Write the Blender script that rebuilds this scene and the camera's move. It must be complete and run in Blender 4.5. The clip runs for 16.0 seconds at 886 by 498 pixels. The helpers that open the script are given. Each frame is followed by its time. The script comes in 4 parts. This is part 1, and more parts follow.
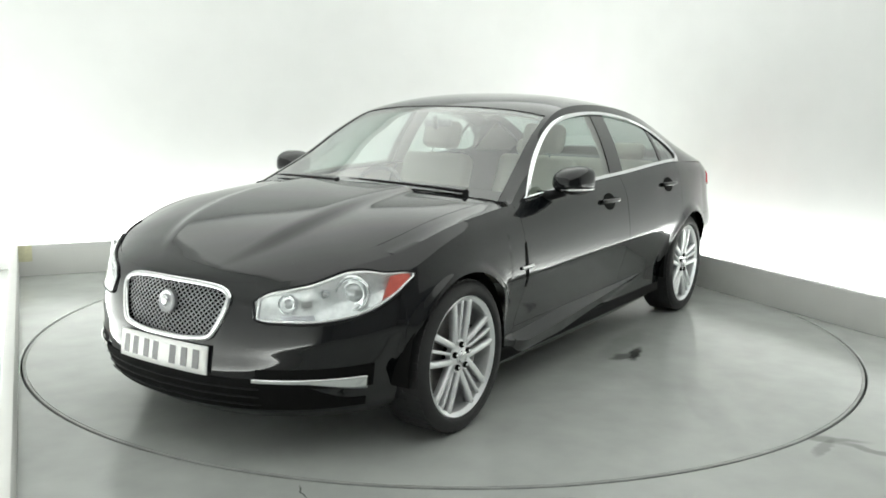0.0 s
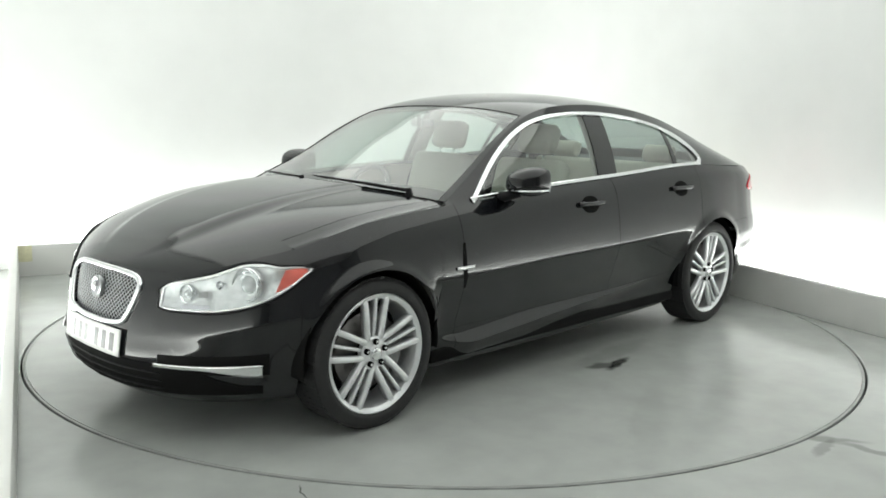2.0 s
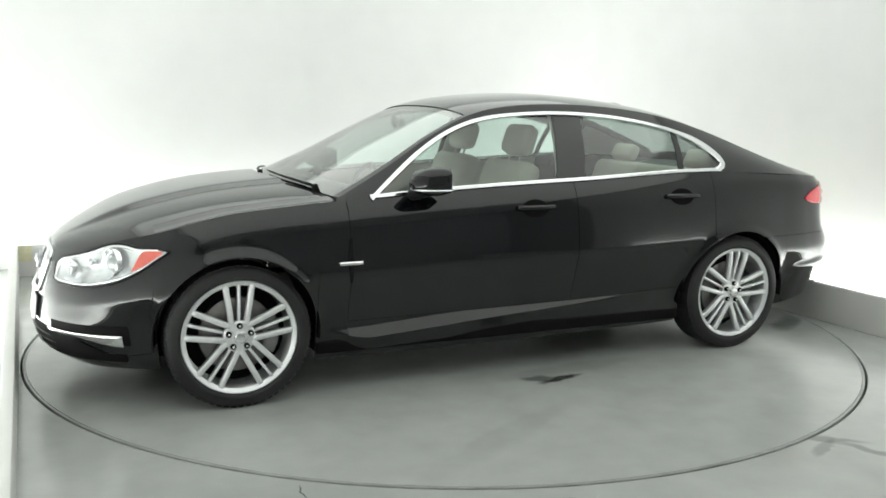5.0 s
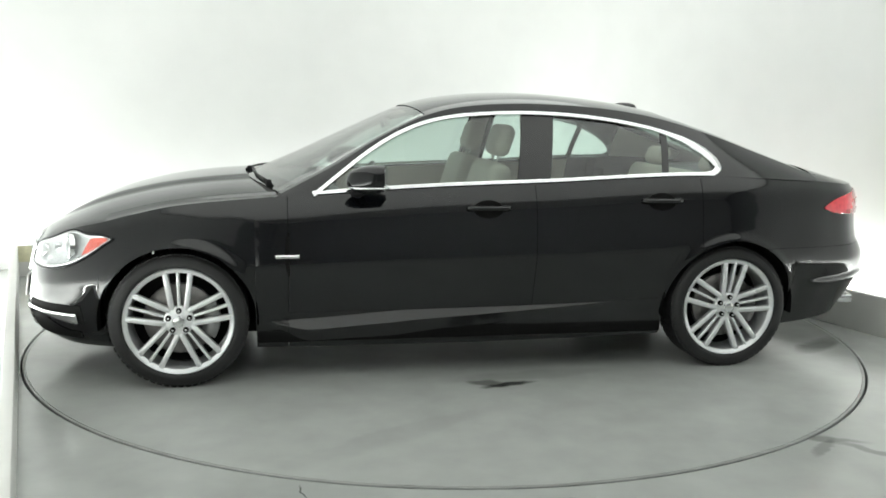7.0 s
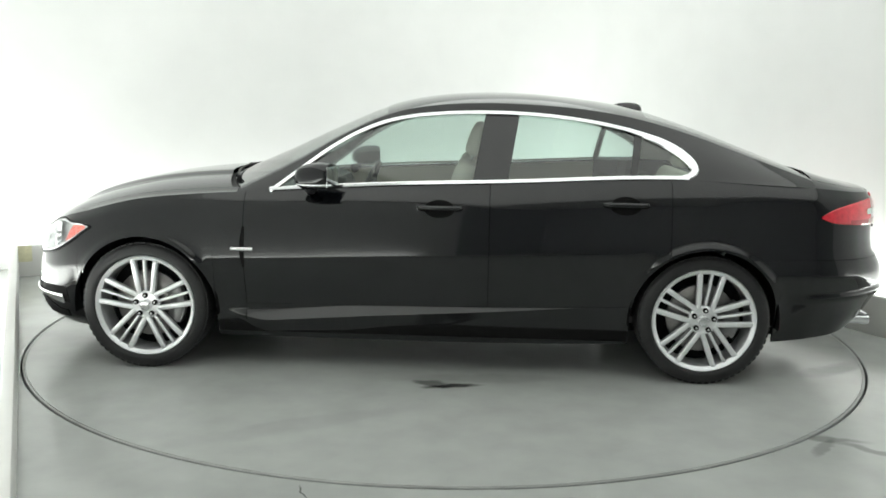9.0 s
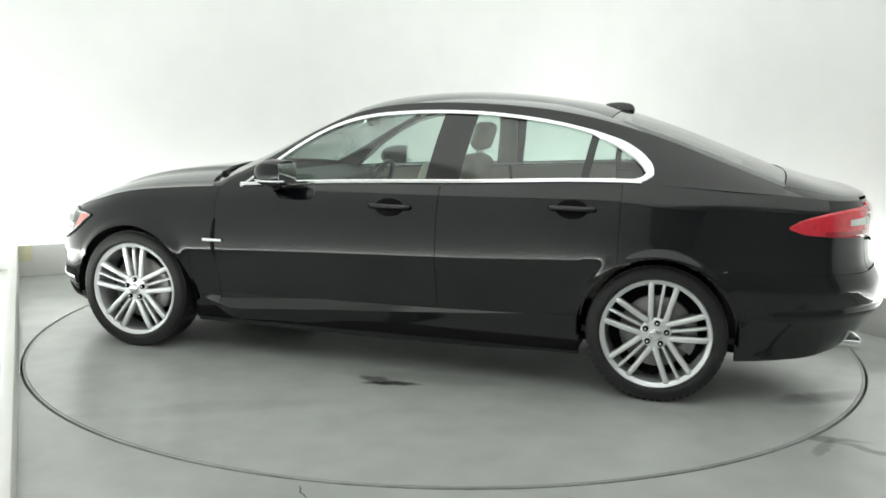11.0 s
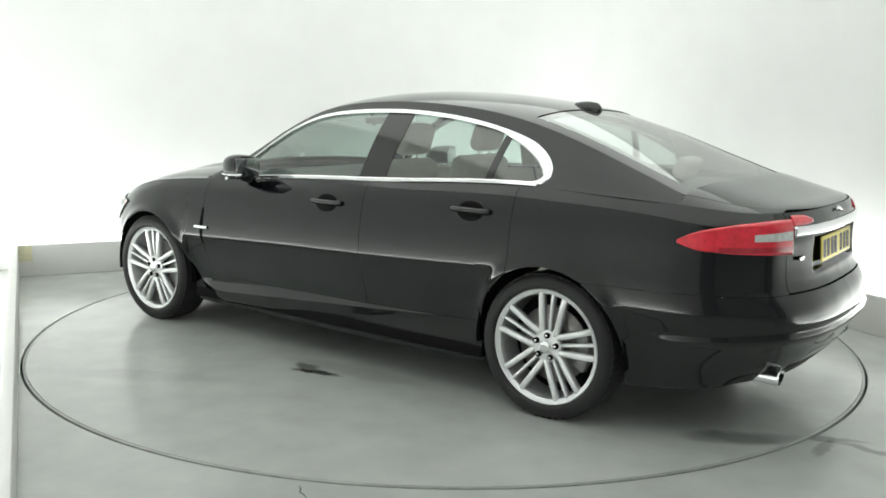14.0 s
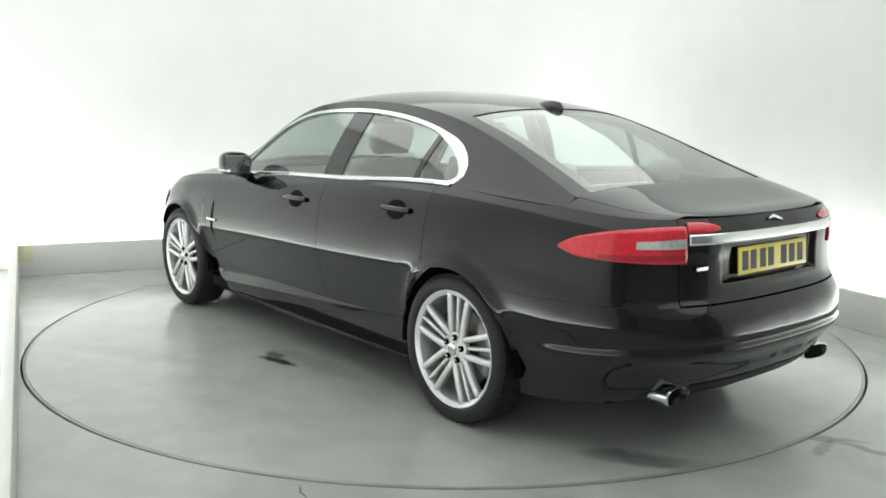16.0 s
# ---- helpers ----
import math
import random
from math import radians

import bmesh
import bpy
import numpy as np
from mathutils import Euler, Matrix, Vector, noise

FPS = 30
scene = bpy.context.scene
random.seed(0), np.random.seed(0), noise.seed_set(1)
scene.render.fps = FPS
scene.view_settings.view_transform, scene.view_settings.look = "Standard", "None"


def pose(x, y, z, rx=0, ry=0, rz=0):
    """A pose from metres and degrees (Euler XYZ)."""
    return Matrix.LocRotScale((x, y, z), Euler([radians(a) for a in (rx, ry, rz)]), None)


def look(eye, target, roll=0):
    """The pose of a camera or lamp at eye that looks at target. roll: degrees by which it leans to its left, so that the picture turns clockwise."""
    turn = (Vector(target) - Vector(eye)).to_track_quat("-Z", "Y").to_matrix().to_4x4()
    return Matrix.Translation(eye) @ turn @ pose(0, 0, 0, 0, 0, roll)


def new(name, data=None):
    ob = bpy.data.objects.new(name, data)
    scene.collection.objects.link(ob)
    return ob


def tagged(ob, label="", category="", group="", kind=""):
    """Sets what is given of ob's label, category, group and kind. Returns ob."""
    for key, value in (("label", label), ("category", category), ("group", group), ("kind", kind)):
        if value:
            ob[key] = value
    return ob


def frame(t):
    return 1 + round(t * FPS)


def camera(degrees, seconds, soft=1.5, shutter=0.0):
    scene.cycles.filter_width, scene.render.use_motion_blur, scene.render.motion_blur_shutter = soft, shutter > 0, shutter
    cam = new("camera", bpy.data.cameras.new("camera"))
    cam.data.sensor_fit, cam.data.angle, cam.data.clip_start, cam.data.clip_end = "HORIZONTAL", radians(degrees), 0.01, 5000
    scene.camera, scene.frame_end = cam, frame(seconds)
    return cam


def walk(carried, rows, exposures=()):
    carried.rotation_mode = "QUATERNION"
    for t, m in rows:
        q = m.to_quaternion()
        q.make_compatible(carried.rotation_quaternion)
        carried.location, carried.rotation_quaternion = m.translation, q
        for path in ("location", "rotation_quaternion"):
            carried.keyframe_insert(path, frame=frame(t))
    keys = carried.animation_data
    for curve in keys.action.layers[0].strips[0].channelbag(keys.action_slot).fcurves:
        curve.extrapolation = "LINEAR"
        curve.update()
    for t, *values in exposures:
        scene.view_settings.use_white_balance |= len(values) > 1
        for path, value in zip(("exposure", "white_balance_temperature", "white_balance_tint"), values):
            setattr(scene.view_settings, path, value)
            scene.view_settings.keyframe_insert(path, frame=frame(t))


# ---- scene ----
# ---- camera: stands still on its tripod ----
cam = camera(53.3, 16.0, soft=1.7)
EYE = (0.0, -5.565, 1.409)
AIM = (EYE[0] - 0.0028 * 0.98676, EYE[1] + 0.98676, EYE[2] - 0.16222)
walk(cam, [(0.0, look(EYE, AIM, 0.96)), (16.0, look(EYE, AIM, 0.96))])

# ---- light ----
ROOM = pose(0, 0, 0, 0, 0, 25.5)          # room axes: a along the back wall, b away from the camera
A_LEFT, A_RIGHT, B_BACK, B_FRONT, CEIL = -2.49, 2.43, 2.61, -7.2, 3.3
GAP = 0.42                                # trough between upstand and wall

world = bpy.data.worlds.new("world")
scene.world = world
world.use_nodes = True
world.node_tree.nodes["Background"].inputs[0].default_value = (0.9, 0.95, 1.0, 1)
world.node_tree.nodes["Background"].inputs[1].default_value = 0.05


def area_lamp(name, m, sx, sy, watts, colour=(1, 1, 1)):
    data = bpy.data.lights.new(name, "AREA")
    data.shape, data.size, data.size_y, data.energy, data.color = "RECTANGLE", sx, sy, watts, colour
    ob = new(name, data)
    ob.matrix_world = ROOM @ m
    return ob


COOL = (0.97, 1.0, 0.958)
# strips hidden in the trough behind the upstand, washing the walls
area_lamp("trough_lamp_back", pose(-0.03, B_BACK + GAP - 0.12, 0.10, 158), 4.9, 0.06, 50, COOL)
area_lamp("trough_lamp_left", pose(A_LEFT - GAP + 0.12, -0.9, 0.10, 0, 158, 0), 0.06, 7.0, 84, COOL)
area_lamp("trough_lamp_right", pose(A_RIGHT + GAP - 0.12, -0.9, 0.10, 0, 202, 0), 0.06, 7.0, 70, COOL)
# one large soft light panel under the ceiling
area_lamp("ceiling_lamp", pose(0.0, -1.3, CEIL - 0.06), 5.5, 8.0, 95, COOL)


# ---- materials ----


def material(name, colour, rough=0.5, metal=0.0, coat=0.0, vary=0.0, scale=20.0, bump=0.0, bump_scale=200.0, rvary=0.0):
    mat = bpy.data.materials.new(name)
    mat.use_nodes = True
    nt = mat.node_tree
    b = nt.nodes["Principled BSDF"]
    b.inputs["Base Color"].default_value = (*colour, 1)
    b.inputs["Roughness"].default_value = rough
    b.inputs["Metallic"].default_value = metal
    b.inputs["Coat Weight"].default_value = coat
    b.inputs["Coat Roughness"].default_value = 0.07
    tc = nt.nodes.new("ShaderNodeTexCoord")
    if vary or rvary:
        fine = nt.nodes.new("ShaderNodeTexNoise")
        fine.inputs["Scale"].default_value, fine.inputs["Detail"].default_value = scale, 6
        wide = nt.nodes.new("ShaderNodeTexNoise")
        wide.inputs["Scale"].default_value, wide.inputs["Detail"].default_value = scale * 0.11, 3
        add = nt.nodes.new("ShaderNodeMath")
        add.operation = "ADD"
        nt.links.new(tc.outputs["Object"], fine.inputs["Vector"])
        nt.links.new(tc.outputs["Object"], wide.inputs["Vector"])
        nt.links.new(fine.outputs["Fac"], add.inputs[0])
        nt.links.new(wide.outputs["Fac"], add.inputs[1])
        if vary:
            ramp = nt.nodes.new("ShaderNodeMapRange")
            ramp.inputs["From Min"].default_value, ramp.inputs["From Max"].default_value = 0.6, 1.4
            ramp.inputs["To Min"].default_value, ramp.inputs["To Max"].default_value = 1 - vary, 1 + vary
            mul = nt.nodes.new("ShaderNodeVectorMath")
            mul.operation = "SCALE"
            mul.inputs[0].default_value = colour
            nt.links.new(add.outputs[0], ramp.inputs["Value"])
            nt.links.new(ramp.outputs[0], mul.inputs["Scale"])
            nt.links.new(mul.outputs[0], b.inputs["Base Color"])
        if rvary:
            rr = nt.nodes.new("ShaderNodeMapRange")
            rr.inputs["From Min"].default_value, rr.inputs["From Max"].default_value = 0.6, 1.4
            rr.inputs["To Min"].default_value, rr.inputs["To Max"].default_value = max(rough - rvary, 0.02), rough + rvary
            nt.links.new(add.outputs[0], rr.inputs["Value"])
            nt.links.new(rr.outputs[0], b.inputs["Roughness"])
    if bump:
        n = nt.nodes.new("ShaderNodeTexNoise")
        n.inputs["Scale"].default_value, n.inputs["Detail"].default_value = bump_scale, 4
        bp = nt.nodes.new("ShaderNodeBump")
        bp.inputs["Strength"].default_value, bp.inputs["Distance"].default_value = bump, 0.002
        nt.links.new(tc.outputs["Object"], n.inputs["Vector"])
        nt.links.new(n.outputs["Fac"], bp.inputs["Height"])
        nt.links.new(bp.outputs[0], b.inputs["Normal"])
    return mat


def glass(name, colour, strength):
    """Thin tinted pane: mostly see-through, with the gloss of a real one."""
    mat = bpy.data.materials.new(name)
    mat.use_nodes = True
    nt = mat.node_tree
    nt.nodes.remove(nt.nodes["Principled BSDF"])
    out = nt.nodes["Material Output"]
    clear = nt.nodes.new("ShaderNodeBsdfTransparent")
    clear.inputs["Color"].default_value = (*colour, 1)
    gloss = nt.nodes.new("ShaderNodeBsdfGlossy")
    gloss.inputs["Roughness"].default_value = 0.02
    face = nt.nodes.new("ShaderNodeLayerWeight")
    face.inputs["Blend"].default_value = 0.5
    five = nt.nodes.new("ShaderNodeMath")
    five.operation, five.inputs[1].default_value = "POWER", 2.5
    fres = nt.nodes.new("ShaderNodeMath")
    fres.operation = "MULTIPLY_ADD"
    fres.inputs[1].default_value, fres.inputs[2].default_value = 0.92, strength
    nt.links.new(face.outputs["Facing"], five.inputs[0])
    nt.links.new(five.outputs[0], fres.inputs[0])
    mix = nt.nodes.new("ShaderNodeMixShader")
    nt.links.new(fres.outputs[0], mix.inputs[0])
    nt.links.new(clear.outputs[0], mix.inputs[1])
    nt.links.new(gloss.outputs[0], mix.inputs[2])
    nt.links.new(mix.outputs[0], out.inputs["Surface"])
    return mat


PAINT = material("black_paint", (0.0028, 0.0032, 0.0044), 0.34, 0.0, 1.0, 0.15, 3.0)
PAINT.node_tree.nodes["Principled BSDF"].inputs["Specular IOR Level"].default_value = 0.02
PAINT.node_tree.nodes["Principled BSDF"].inputs["Coat IOR"].default_value = 1.58
PAINT.node_tree.nodes["Principled BSDF"].inputs["Coat Roughness"].default_value = 0.05
PAINT.node_tree.nodes["Principled BSDF"].inputs["Coat Tint"].default_value = (0.95, 0.98, 1.0, 1)
CHROME = material("chrome", (0.86, 0.87, 0.88), 0.12, 1.0, rvary=0.04)
WIRE = material("grille_wire", (0.42, 0.43, 0.44), 0.3, 1.0)
ALLOY = material("alloy", (0.86, 0.87, 0.885), 0.34, 0.55, 0.3, 0.06, 30.0, rvary=0.06)
RUBBER = material("rubber", (0.015, 0.015, 0.016), 0.62, 0, 0, 0.2, 40.0, 0.3, 300.0)
TRIM = material("black_trim", (0.012, 0.012, 0.013), 0.42, 0, 0, 0.2, 30.0, 0.1)
GLOSS_TRIM = material("gloss_black_trim", (0.008, 0.008, 0.009), 0.12, 0, 0.5, 0.1, 10.0)
DARK = material("dark_cavity", (0.006, 0.006, 0.006), 0.8, 0, 0, 0.2, 10.0)
for _dull in (DARK, TRIM):
    _dull.node_tree.nodes["Principled BSDF"].inputs["Specular IOR Level"].default_value = 0.12
DISC_METAL = material("brake_disc_steel", (0.25, 0.24, 0.235), 0.4, 1.0, 0, 0.15, 60.0, rvary=0.1)
CALIPER = material("caliper_paint", (0.3, 0.3, 0.3), 0.45, 0.5, 0, 0.15, 30.0)
PANE = glass("window_glass", (0.69, 0.79, 0.75), 0.11)
CLEAR = glass("lamp_glass", (0.95, 0.97, 0.97), 0.05)
LENS = material("projector_glass", (0.55, 0.56, 0.57), 0.08, 0.5, 1.0, 0.1, 20.0)
LAMP_BOWL = material("lamp_reflector", (0.88, 0.89, 0.90), 0.2, 0.5, 0.2, 0.30, 38.0)
WASHER = material("washer_flap_grey", (0.52, 0.52, 0.56), 0.35, 0.3, 0.3, 0.1, 30.0)
REVERSE = material("reversing_lens", (0.62, 0.64, 0.62), 0.15, 0.2, 1.0, 0.3, 60.0)
RED = material("red_lamp_plastic", (0.72, 0.022, 0.045), 0.16, 0, 1.0, 0.25, 40.0)
DEEP_RED = material("dark_red_lamp_plastic", (0.42, 0.016, 0.03), 0.2, 0, 1.0, 0.25, 40.0)
AMBER = material("amber_red_lamp_plastic", (0.82, 0.17, 0.13), 0.25, 0, 0.6, 0.2, 40.0)
LEATHER = material("cream_leather", (0.62, 0.58, 0.50), 0.5, 0, 0, 0.1, 12.0, 0.25, 250.0)
DARK_LEATHER = material("charcoal_leather", (0.05, 0.05, 0.052), 0.5, 0, 0, 0.2, 12.0, 0.25, 250.0)
LINING = material("headlining", (0.52, 0.50, 0.46), 0.9, 0, 0, 0.06, 20.0)
WHITE_PLATE = material("white_plate", (0.80, 0.80, 0.79), 0.35, 0, 0.3, 0.05, 20.0)
YELLOW_PLATE = material("yellow_plate", (0.93, 0.76, 0.12), 0.35, 0, 0.3, 0.06, 20.0)
# front plate's black, lightened in colour to stand in for glare
WASHED_INK = material("glare_washed_plate_black", (0.09, 0.09, 0.095), 0.35, 0, 0.3, 0.2, 60.0)
INK = material("plate_black", (0.015, 0.015, 0.015), 0.4)
WALL = material("white_wall_paint", (0.82, 0.83, 0.82), 0.75, 0, 0, 0.035, 3.0, 0.06, 120.0)
REAR_WALL = material("grey_wall_paint", (0.42, 0.425, 0.43), 0.8, 0, 0, 0.05, 2.0, 0.06, 120.0)
EDGE_STEEL = material("edge_steel", (0.34, 0.35, 0.34), 0.4, 0.4, 0, 0.3, 8.0)
TAPE = material("yellowed_tape", (0.68, 0.66, 0.46), 0.6, 0, 0, 0.2, 30.0)
UPSTAND = material("upstand_paint", (0.70, 0.70, 0.68), 0.6, 0, 0, 0.05, 4.0, 0.1, 120.0)


def floor_paint(name, dark_patches):
    """Grey-green floor paint, scuffed, with stains and darker ellipses: (x, y, long, short, degrees, depth) in the
    object's own metres.
    """
    mat = material(name, (0.425, 0.442, 0.425), 0.20, 0, 0, 0.13, 4.5, 0.03, 60.0, 0.03)
    nt = mat.node_tree
    b = nt.nodes["Principled BSDF"]
    link = b.inputs["Base Color"].links[0]
    source = link.from_socket
    tc = nt.nodes.new("ShaderNodeTexCoord")
    wob = nt.nodes.new("ShaderNodeTexNoise")
    wob.inputs["Scale"].default_value, wob.inputs["Detail"].default_value = 9.0, 5
    off = nt.nodes.new("ShaderNodeVectorMath")
    off.operation = "MULTIPLY_ADD"
    off.inputs[1].default_value = (0.09, 0.09, 0.0)
    nt.links.new(tc.outputs["Object"], wob.inputs["Vector"])
    nt.links.new(wob.outputs["Color"], off.inputs[0])
    nt.links.new(tc.outputs["Object"], off.inputs[2])
    for x, y, lo, sh, deg, depth in dark_patches:
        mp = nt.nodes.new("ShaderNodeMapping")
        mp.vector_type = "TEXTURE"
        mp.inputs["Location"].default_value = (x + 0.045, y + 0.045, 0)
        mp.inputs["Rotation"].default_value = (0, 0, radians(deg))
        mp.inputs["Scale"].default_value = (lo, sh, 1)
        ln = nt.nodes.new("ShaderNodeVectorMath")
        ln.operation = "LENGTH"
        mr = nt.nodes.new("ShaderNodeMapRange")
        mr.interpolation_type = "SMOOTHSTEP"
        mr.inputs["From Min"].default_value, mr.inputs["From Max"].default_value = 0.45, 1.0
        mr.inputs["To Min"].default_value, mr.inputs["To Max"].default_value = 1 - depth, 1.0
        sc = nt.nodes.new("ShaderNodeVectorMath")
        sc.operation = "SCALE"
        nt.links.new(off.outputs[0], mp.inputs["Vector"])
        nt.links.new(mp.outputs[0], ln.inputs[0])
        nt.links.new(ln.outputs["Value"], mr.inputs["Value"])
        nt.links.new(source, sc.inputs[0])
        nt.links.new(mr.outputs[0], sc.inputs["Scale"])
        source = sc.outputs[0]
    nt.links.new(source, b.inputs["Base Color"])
    return mat


# stains and darker ellipses: on the floor in world metres, on the turntable in its own
FLOOR = floor_paint("floor_paint", [(1.66, -1.90, 0.22, 0.05, -15, 0.38), (1.84, -2.06, 0.24, 0.04, -38, 0.38), (1.62, -2.0, 0.16, 0.035, 50, 0.30), (0.42, -2.56, 0.13, 0.03, 5, 0.45),
                                    (2.0, -0.2, 0.5, 0.25, -65, 0.10), (-2.6, 0.6, 0.6, 0.25, -60, 0.08), (-0.50, -2.53, 0.07, 0.006, 115, 0.7)])
# the long ellipses at y 1.12 and 0.9 darken the deck along the sill
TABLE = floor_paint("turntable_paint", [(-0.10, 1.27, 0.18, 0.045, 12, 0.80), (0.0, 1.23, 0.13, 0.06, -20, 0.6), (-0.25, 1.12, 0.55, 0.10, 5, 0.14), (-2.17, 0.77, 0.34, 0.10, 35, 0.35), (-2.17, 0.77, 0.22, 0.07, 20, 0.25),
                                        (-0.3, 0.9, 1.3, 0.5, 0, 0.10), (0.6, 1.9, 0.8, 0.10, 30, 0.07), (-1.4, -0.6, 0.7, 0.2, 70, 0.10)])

# ---- mesh helpers ----


def mesh_of(name, bm, mat, smooth=True):
    me = bpy.data.meshes.new(name)
    bm.to_mesh(me)
    bm.free()
    if smooth:
        for p in me.polygons:
            p.use_smooth = True
    me.materials.append(mat)
    return me


def part(name, bm, mat, parent=None, label="", smooth=True, sharp=None):
    me = mesh_of(name, bm, mat, smooth)
    if sharp:
        me.set_sharp_from_angle(angle=radians(sharp))
    ob = new(name, me)
    ob.parent = parent
    if label:
        tagged(ob, label)
    return ob


def box(x0, x1, y0, y1, z0, z1, bevel=0.0, m=None, bm=None):
    own = bmesh.new()
    bmesh.ops.create_cube(own, size=1, matrix=Matrix.LocRotScale(((x0 + x1) / 2, (y0 + y1) / 2, (z0 + z1) / 2), None, (x1 - x0, y1 - y0, z1 - z0)))
    if bevel:
        bmesh.ops.bevel(own, geom=own.edges[:], offset=bevel, segments=3, affect="EDGES", profile=0.5)
    if m is not None:
        own.transform(m)
    if bm is None:
        return own
    tmp = bpy.data.meshes.new("tmp")
    own.to_mesh(tmp)
    own.free()
    bm.from_mesh(tmp)
    bpy.data.meshes.remove(tmp)
    return bm


def lathe(rings, n=64, axis="y", a0=0.0, a1=2 * math.pi):
    """Turns a profile of (radius, along) round an axis through the origin."""
    bm = bmesh.new()
    full = a1 - a0 > 6.28
    cols = []
    for k in range(n if full else n + 1):
        a = a0 + (a1 - a0) * k / n
        c, s = math.cos(a), math.sin(a)
        cols.append([bm.verts.new((r * c, h, r * s) if axis == "y" else (r * c, r * s, h)) for r, h in rings])
    for k in range(n):
        p, q = cols[k], cols[(k + 1) % len(cols)]
        for i in range(len(rings) - 1):
            bm.faces.new((p[i], p[i + 1], q[i + 1], q[i]))
    bmesh.ops.remove_doubles(bm, verts=bm.verts[:], dist=1e-6)
    bmesh.ops.recalc_face_normals(bm, faces=bm.faces[:])
    return bm


def tube(points, r, n=8, closed=False):
    bm = bmesh.new()
    pts = [Vector(p) for p in points]
    rings = []
    for i, p in enumerate(pts):
        a = pts[i - 1] if i or closed else pts[i]
        b = pts[(i + 1) % len(pts)] if i < len(pts) - 1 or closed else pts[i]
        t = (b - a).normalized()
        u = t.orthogonal().normalized() if not rings else (u - t * u.dot(t)).normalized()
        w = t.cross(u)
        rr = r[i] if isinstance(r, (list, tuple)) else r
        rings.append([bm.verts.new(p + (u * math.cos(2 * math.pi * k / n) + w * math.sin(2 * math.pi * k / n)) * rr) for k in range(n)])
    for i in range(len(rings) if closed else len(rings) - 1):
        p, q = rings[i], rings[(i + 1) % len(rings)]
        for k in range(n):
            bm.faces.new((p[k], p[(k + 1) % n], q[(k + 1) % n], q[k]))
    if not closed:
        bm.faces.new(rings[0][::-1])
        bm.faces.new(rings[-1])
    bmesh.ops.recalc_face_normals(bm, faces=bm.faces[:])
    return bm


def spline(ts, vs):
    """A smooth curve through the values vs at ts."""
    ts, vs = np.asarray(ts, float), np.asarray(vs, float)
    d = np.diff(vs, axis=0) / (np.diff(ts) if vs.ndim == 1 else np.diff(ts)[:, None])
    h = np.diff(ts)
    m = np.empty_like(vs)
    m[0], m[-1] = d[0], d[-1]
    for i in range(1, len(ts) - 1):
        m[i] = (d[i - 1] * h[i] + d[i] * h[i - 1]) / (h[i] + h[i - 1])

    def f(t):
        t = min(max(float(t), ts[0]), ts[-1])
        i = min(int(np.searchsorted(ts, t, "right")) - 1, len(h) - 1)
        s = (t - ts[i]) / h[i]
        return (vs[i] * (1 + 2 * s) * (1 - s) ** 2 + vs[i + 1] * s * s * (3 - 2 * s)
                + h[i] * (m[i] * s * (1 - s) ** 2 - m[i + 1] * s * s * (1 - s)))
    return f


def smoothstep(a, b, x):
    t = min(max((x - a) / (b - a), 0), 1)
    return t * t * (3 - 2 * t)


# ---- the shape of the car: x ahead, y to its left, z up, from the middle of the wheelbase ----
XW, ZW, R_TYRE, R_ARCH = 1.4545, 0.335, 0.335, 0.372
OUT = [(-2.54, 0.0), (-2.532, 0.25), (-2.495, 0.48), (-2.412, 0.67), (-2.275, 0.797), (-2.06, 0.876), (-1.80, 0.913), (-1.45, 0.932), (-0.9, 0.928),
       (0.0, 0.922), (0.8, 0.92), (1.2, 0.925), (1.45, 0.926), (1.72, 0.90), (1.93, 0.825), (2.10, 0.69), (2.225, 0.50), (2.30, 0.27), (2.325, 0.0)]
_len = np.concatenate([[0], np.cumsum(np.hypot(*np.diff(np.array(OUT), axis=0).T))])
_len /= _len[-1]
plan = spline(_len, OUT)
PGRID = np.linspace(0, 1, 801)
PLAN = np.array([plan(p) for p in PGRID])


def p_at_x(x):
    return float(np.interp(x, PLAN[:, 0], PGRID))


def p_rear(y):
    """The place on the tail's outline at that distance from the middle."""
    k = int(np.argmax(PLAN[:, 0] > -2.1))
    return float(np.interp(y, PLAN[:k, 1], PGRID[:k]))


def p_front(y):
    k = int(np.argmax(PLAN[:, 0] > 1.7))
    return float(np.interp(-y, -PLAN[k:, 1], PGRID[k:]))


TOP_KEYS = [(-2.54, 0.990), (-2.44, 0.990), (-2.28, 0.995), (-2.1, 1.010), (-1.8, 1.035), (-1.34, 1.05), (-0.4, 1.012), (0.2, 0.988), (0.8, 0.950),
            (1.2, 0.925), (1.5, 0.893), (1.7, 0.850), (1.85, 0.812), (1.98, 0.785), (2.10, 0.750), (2.2, 0.722), (2.27, 0.706), (2.325, 0.702)]
BOT_KEYS = [(-2.54, 0.28), (-2.42, 0.28), (-2.1, 0.240), (-1.8, 0.215), (-1.2, 0.185), (1.1, 0.17), (1.8, 0.185), (2.1, 0.175), (2.325, 0.155)]
_top = spline(*zip(*TOP_KEYS))
_bot = spline(*zip(*BOT_KEYS))
d_side = spline([0, 0.05, 0.12, 0.20, 0.27, 0.40, 0.50, 0.545, 0.56, 0.566, 0.572, 0.60, 0.64, 0.69, 0.77, 0.86, 0.94, 1.0],
                [0.115, 0.092, 0.084, 0.078, 0.068, 0.038, 0.0135, 0.0028, 0.0004, 0.0, 0.0002, 0.0013, 0.0038, 0.0082, 0.0180, 0.0335, 0.0585, 0.094])
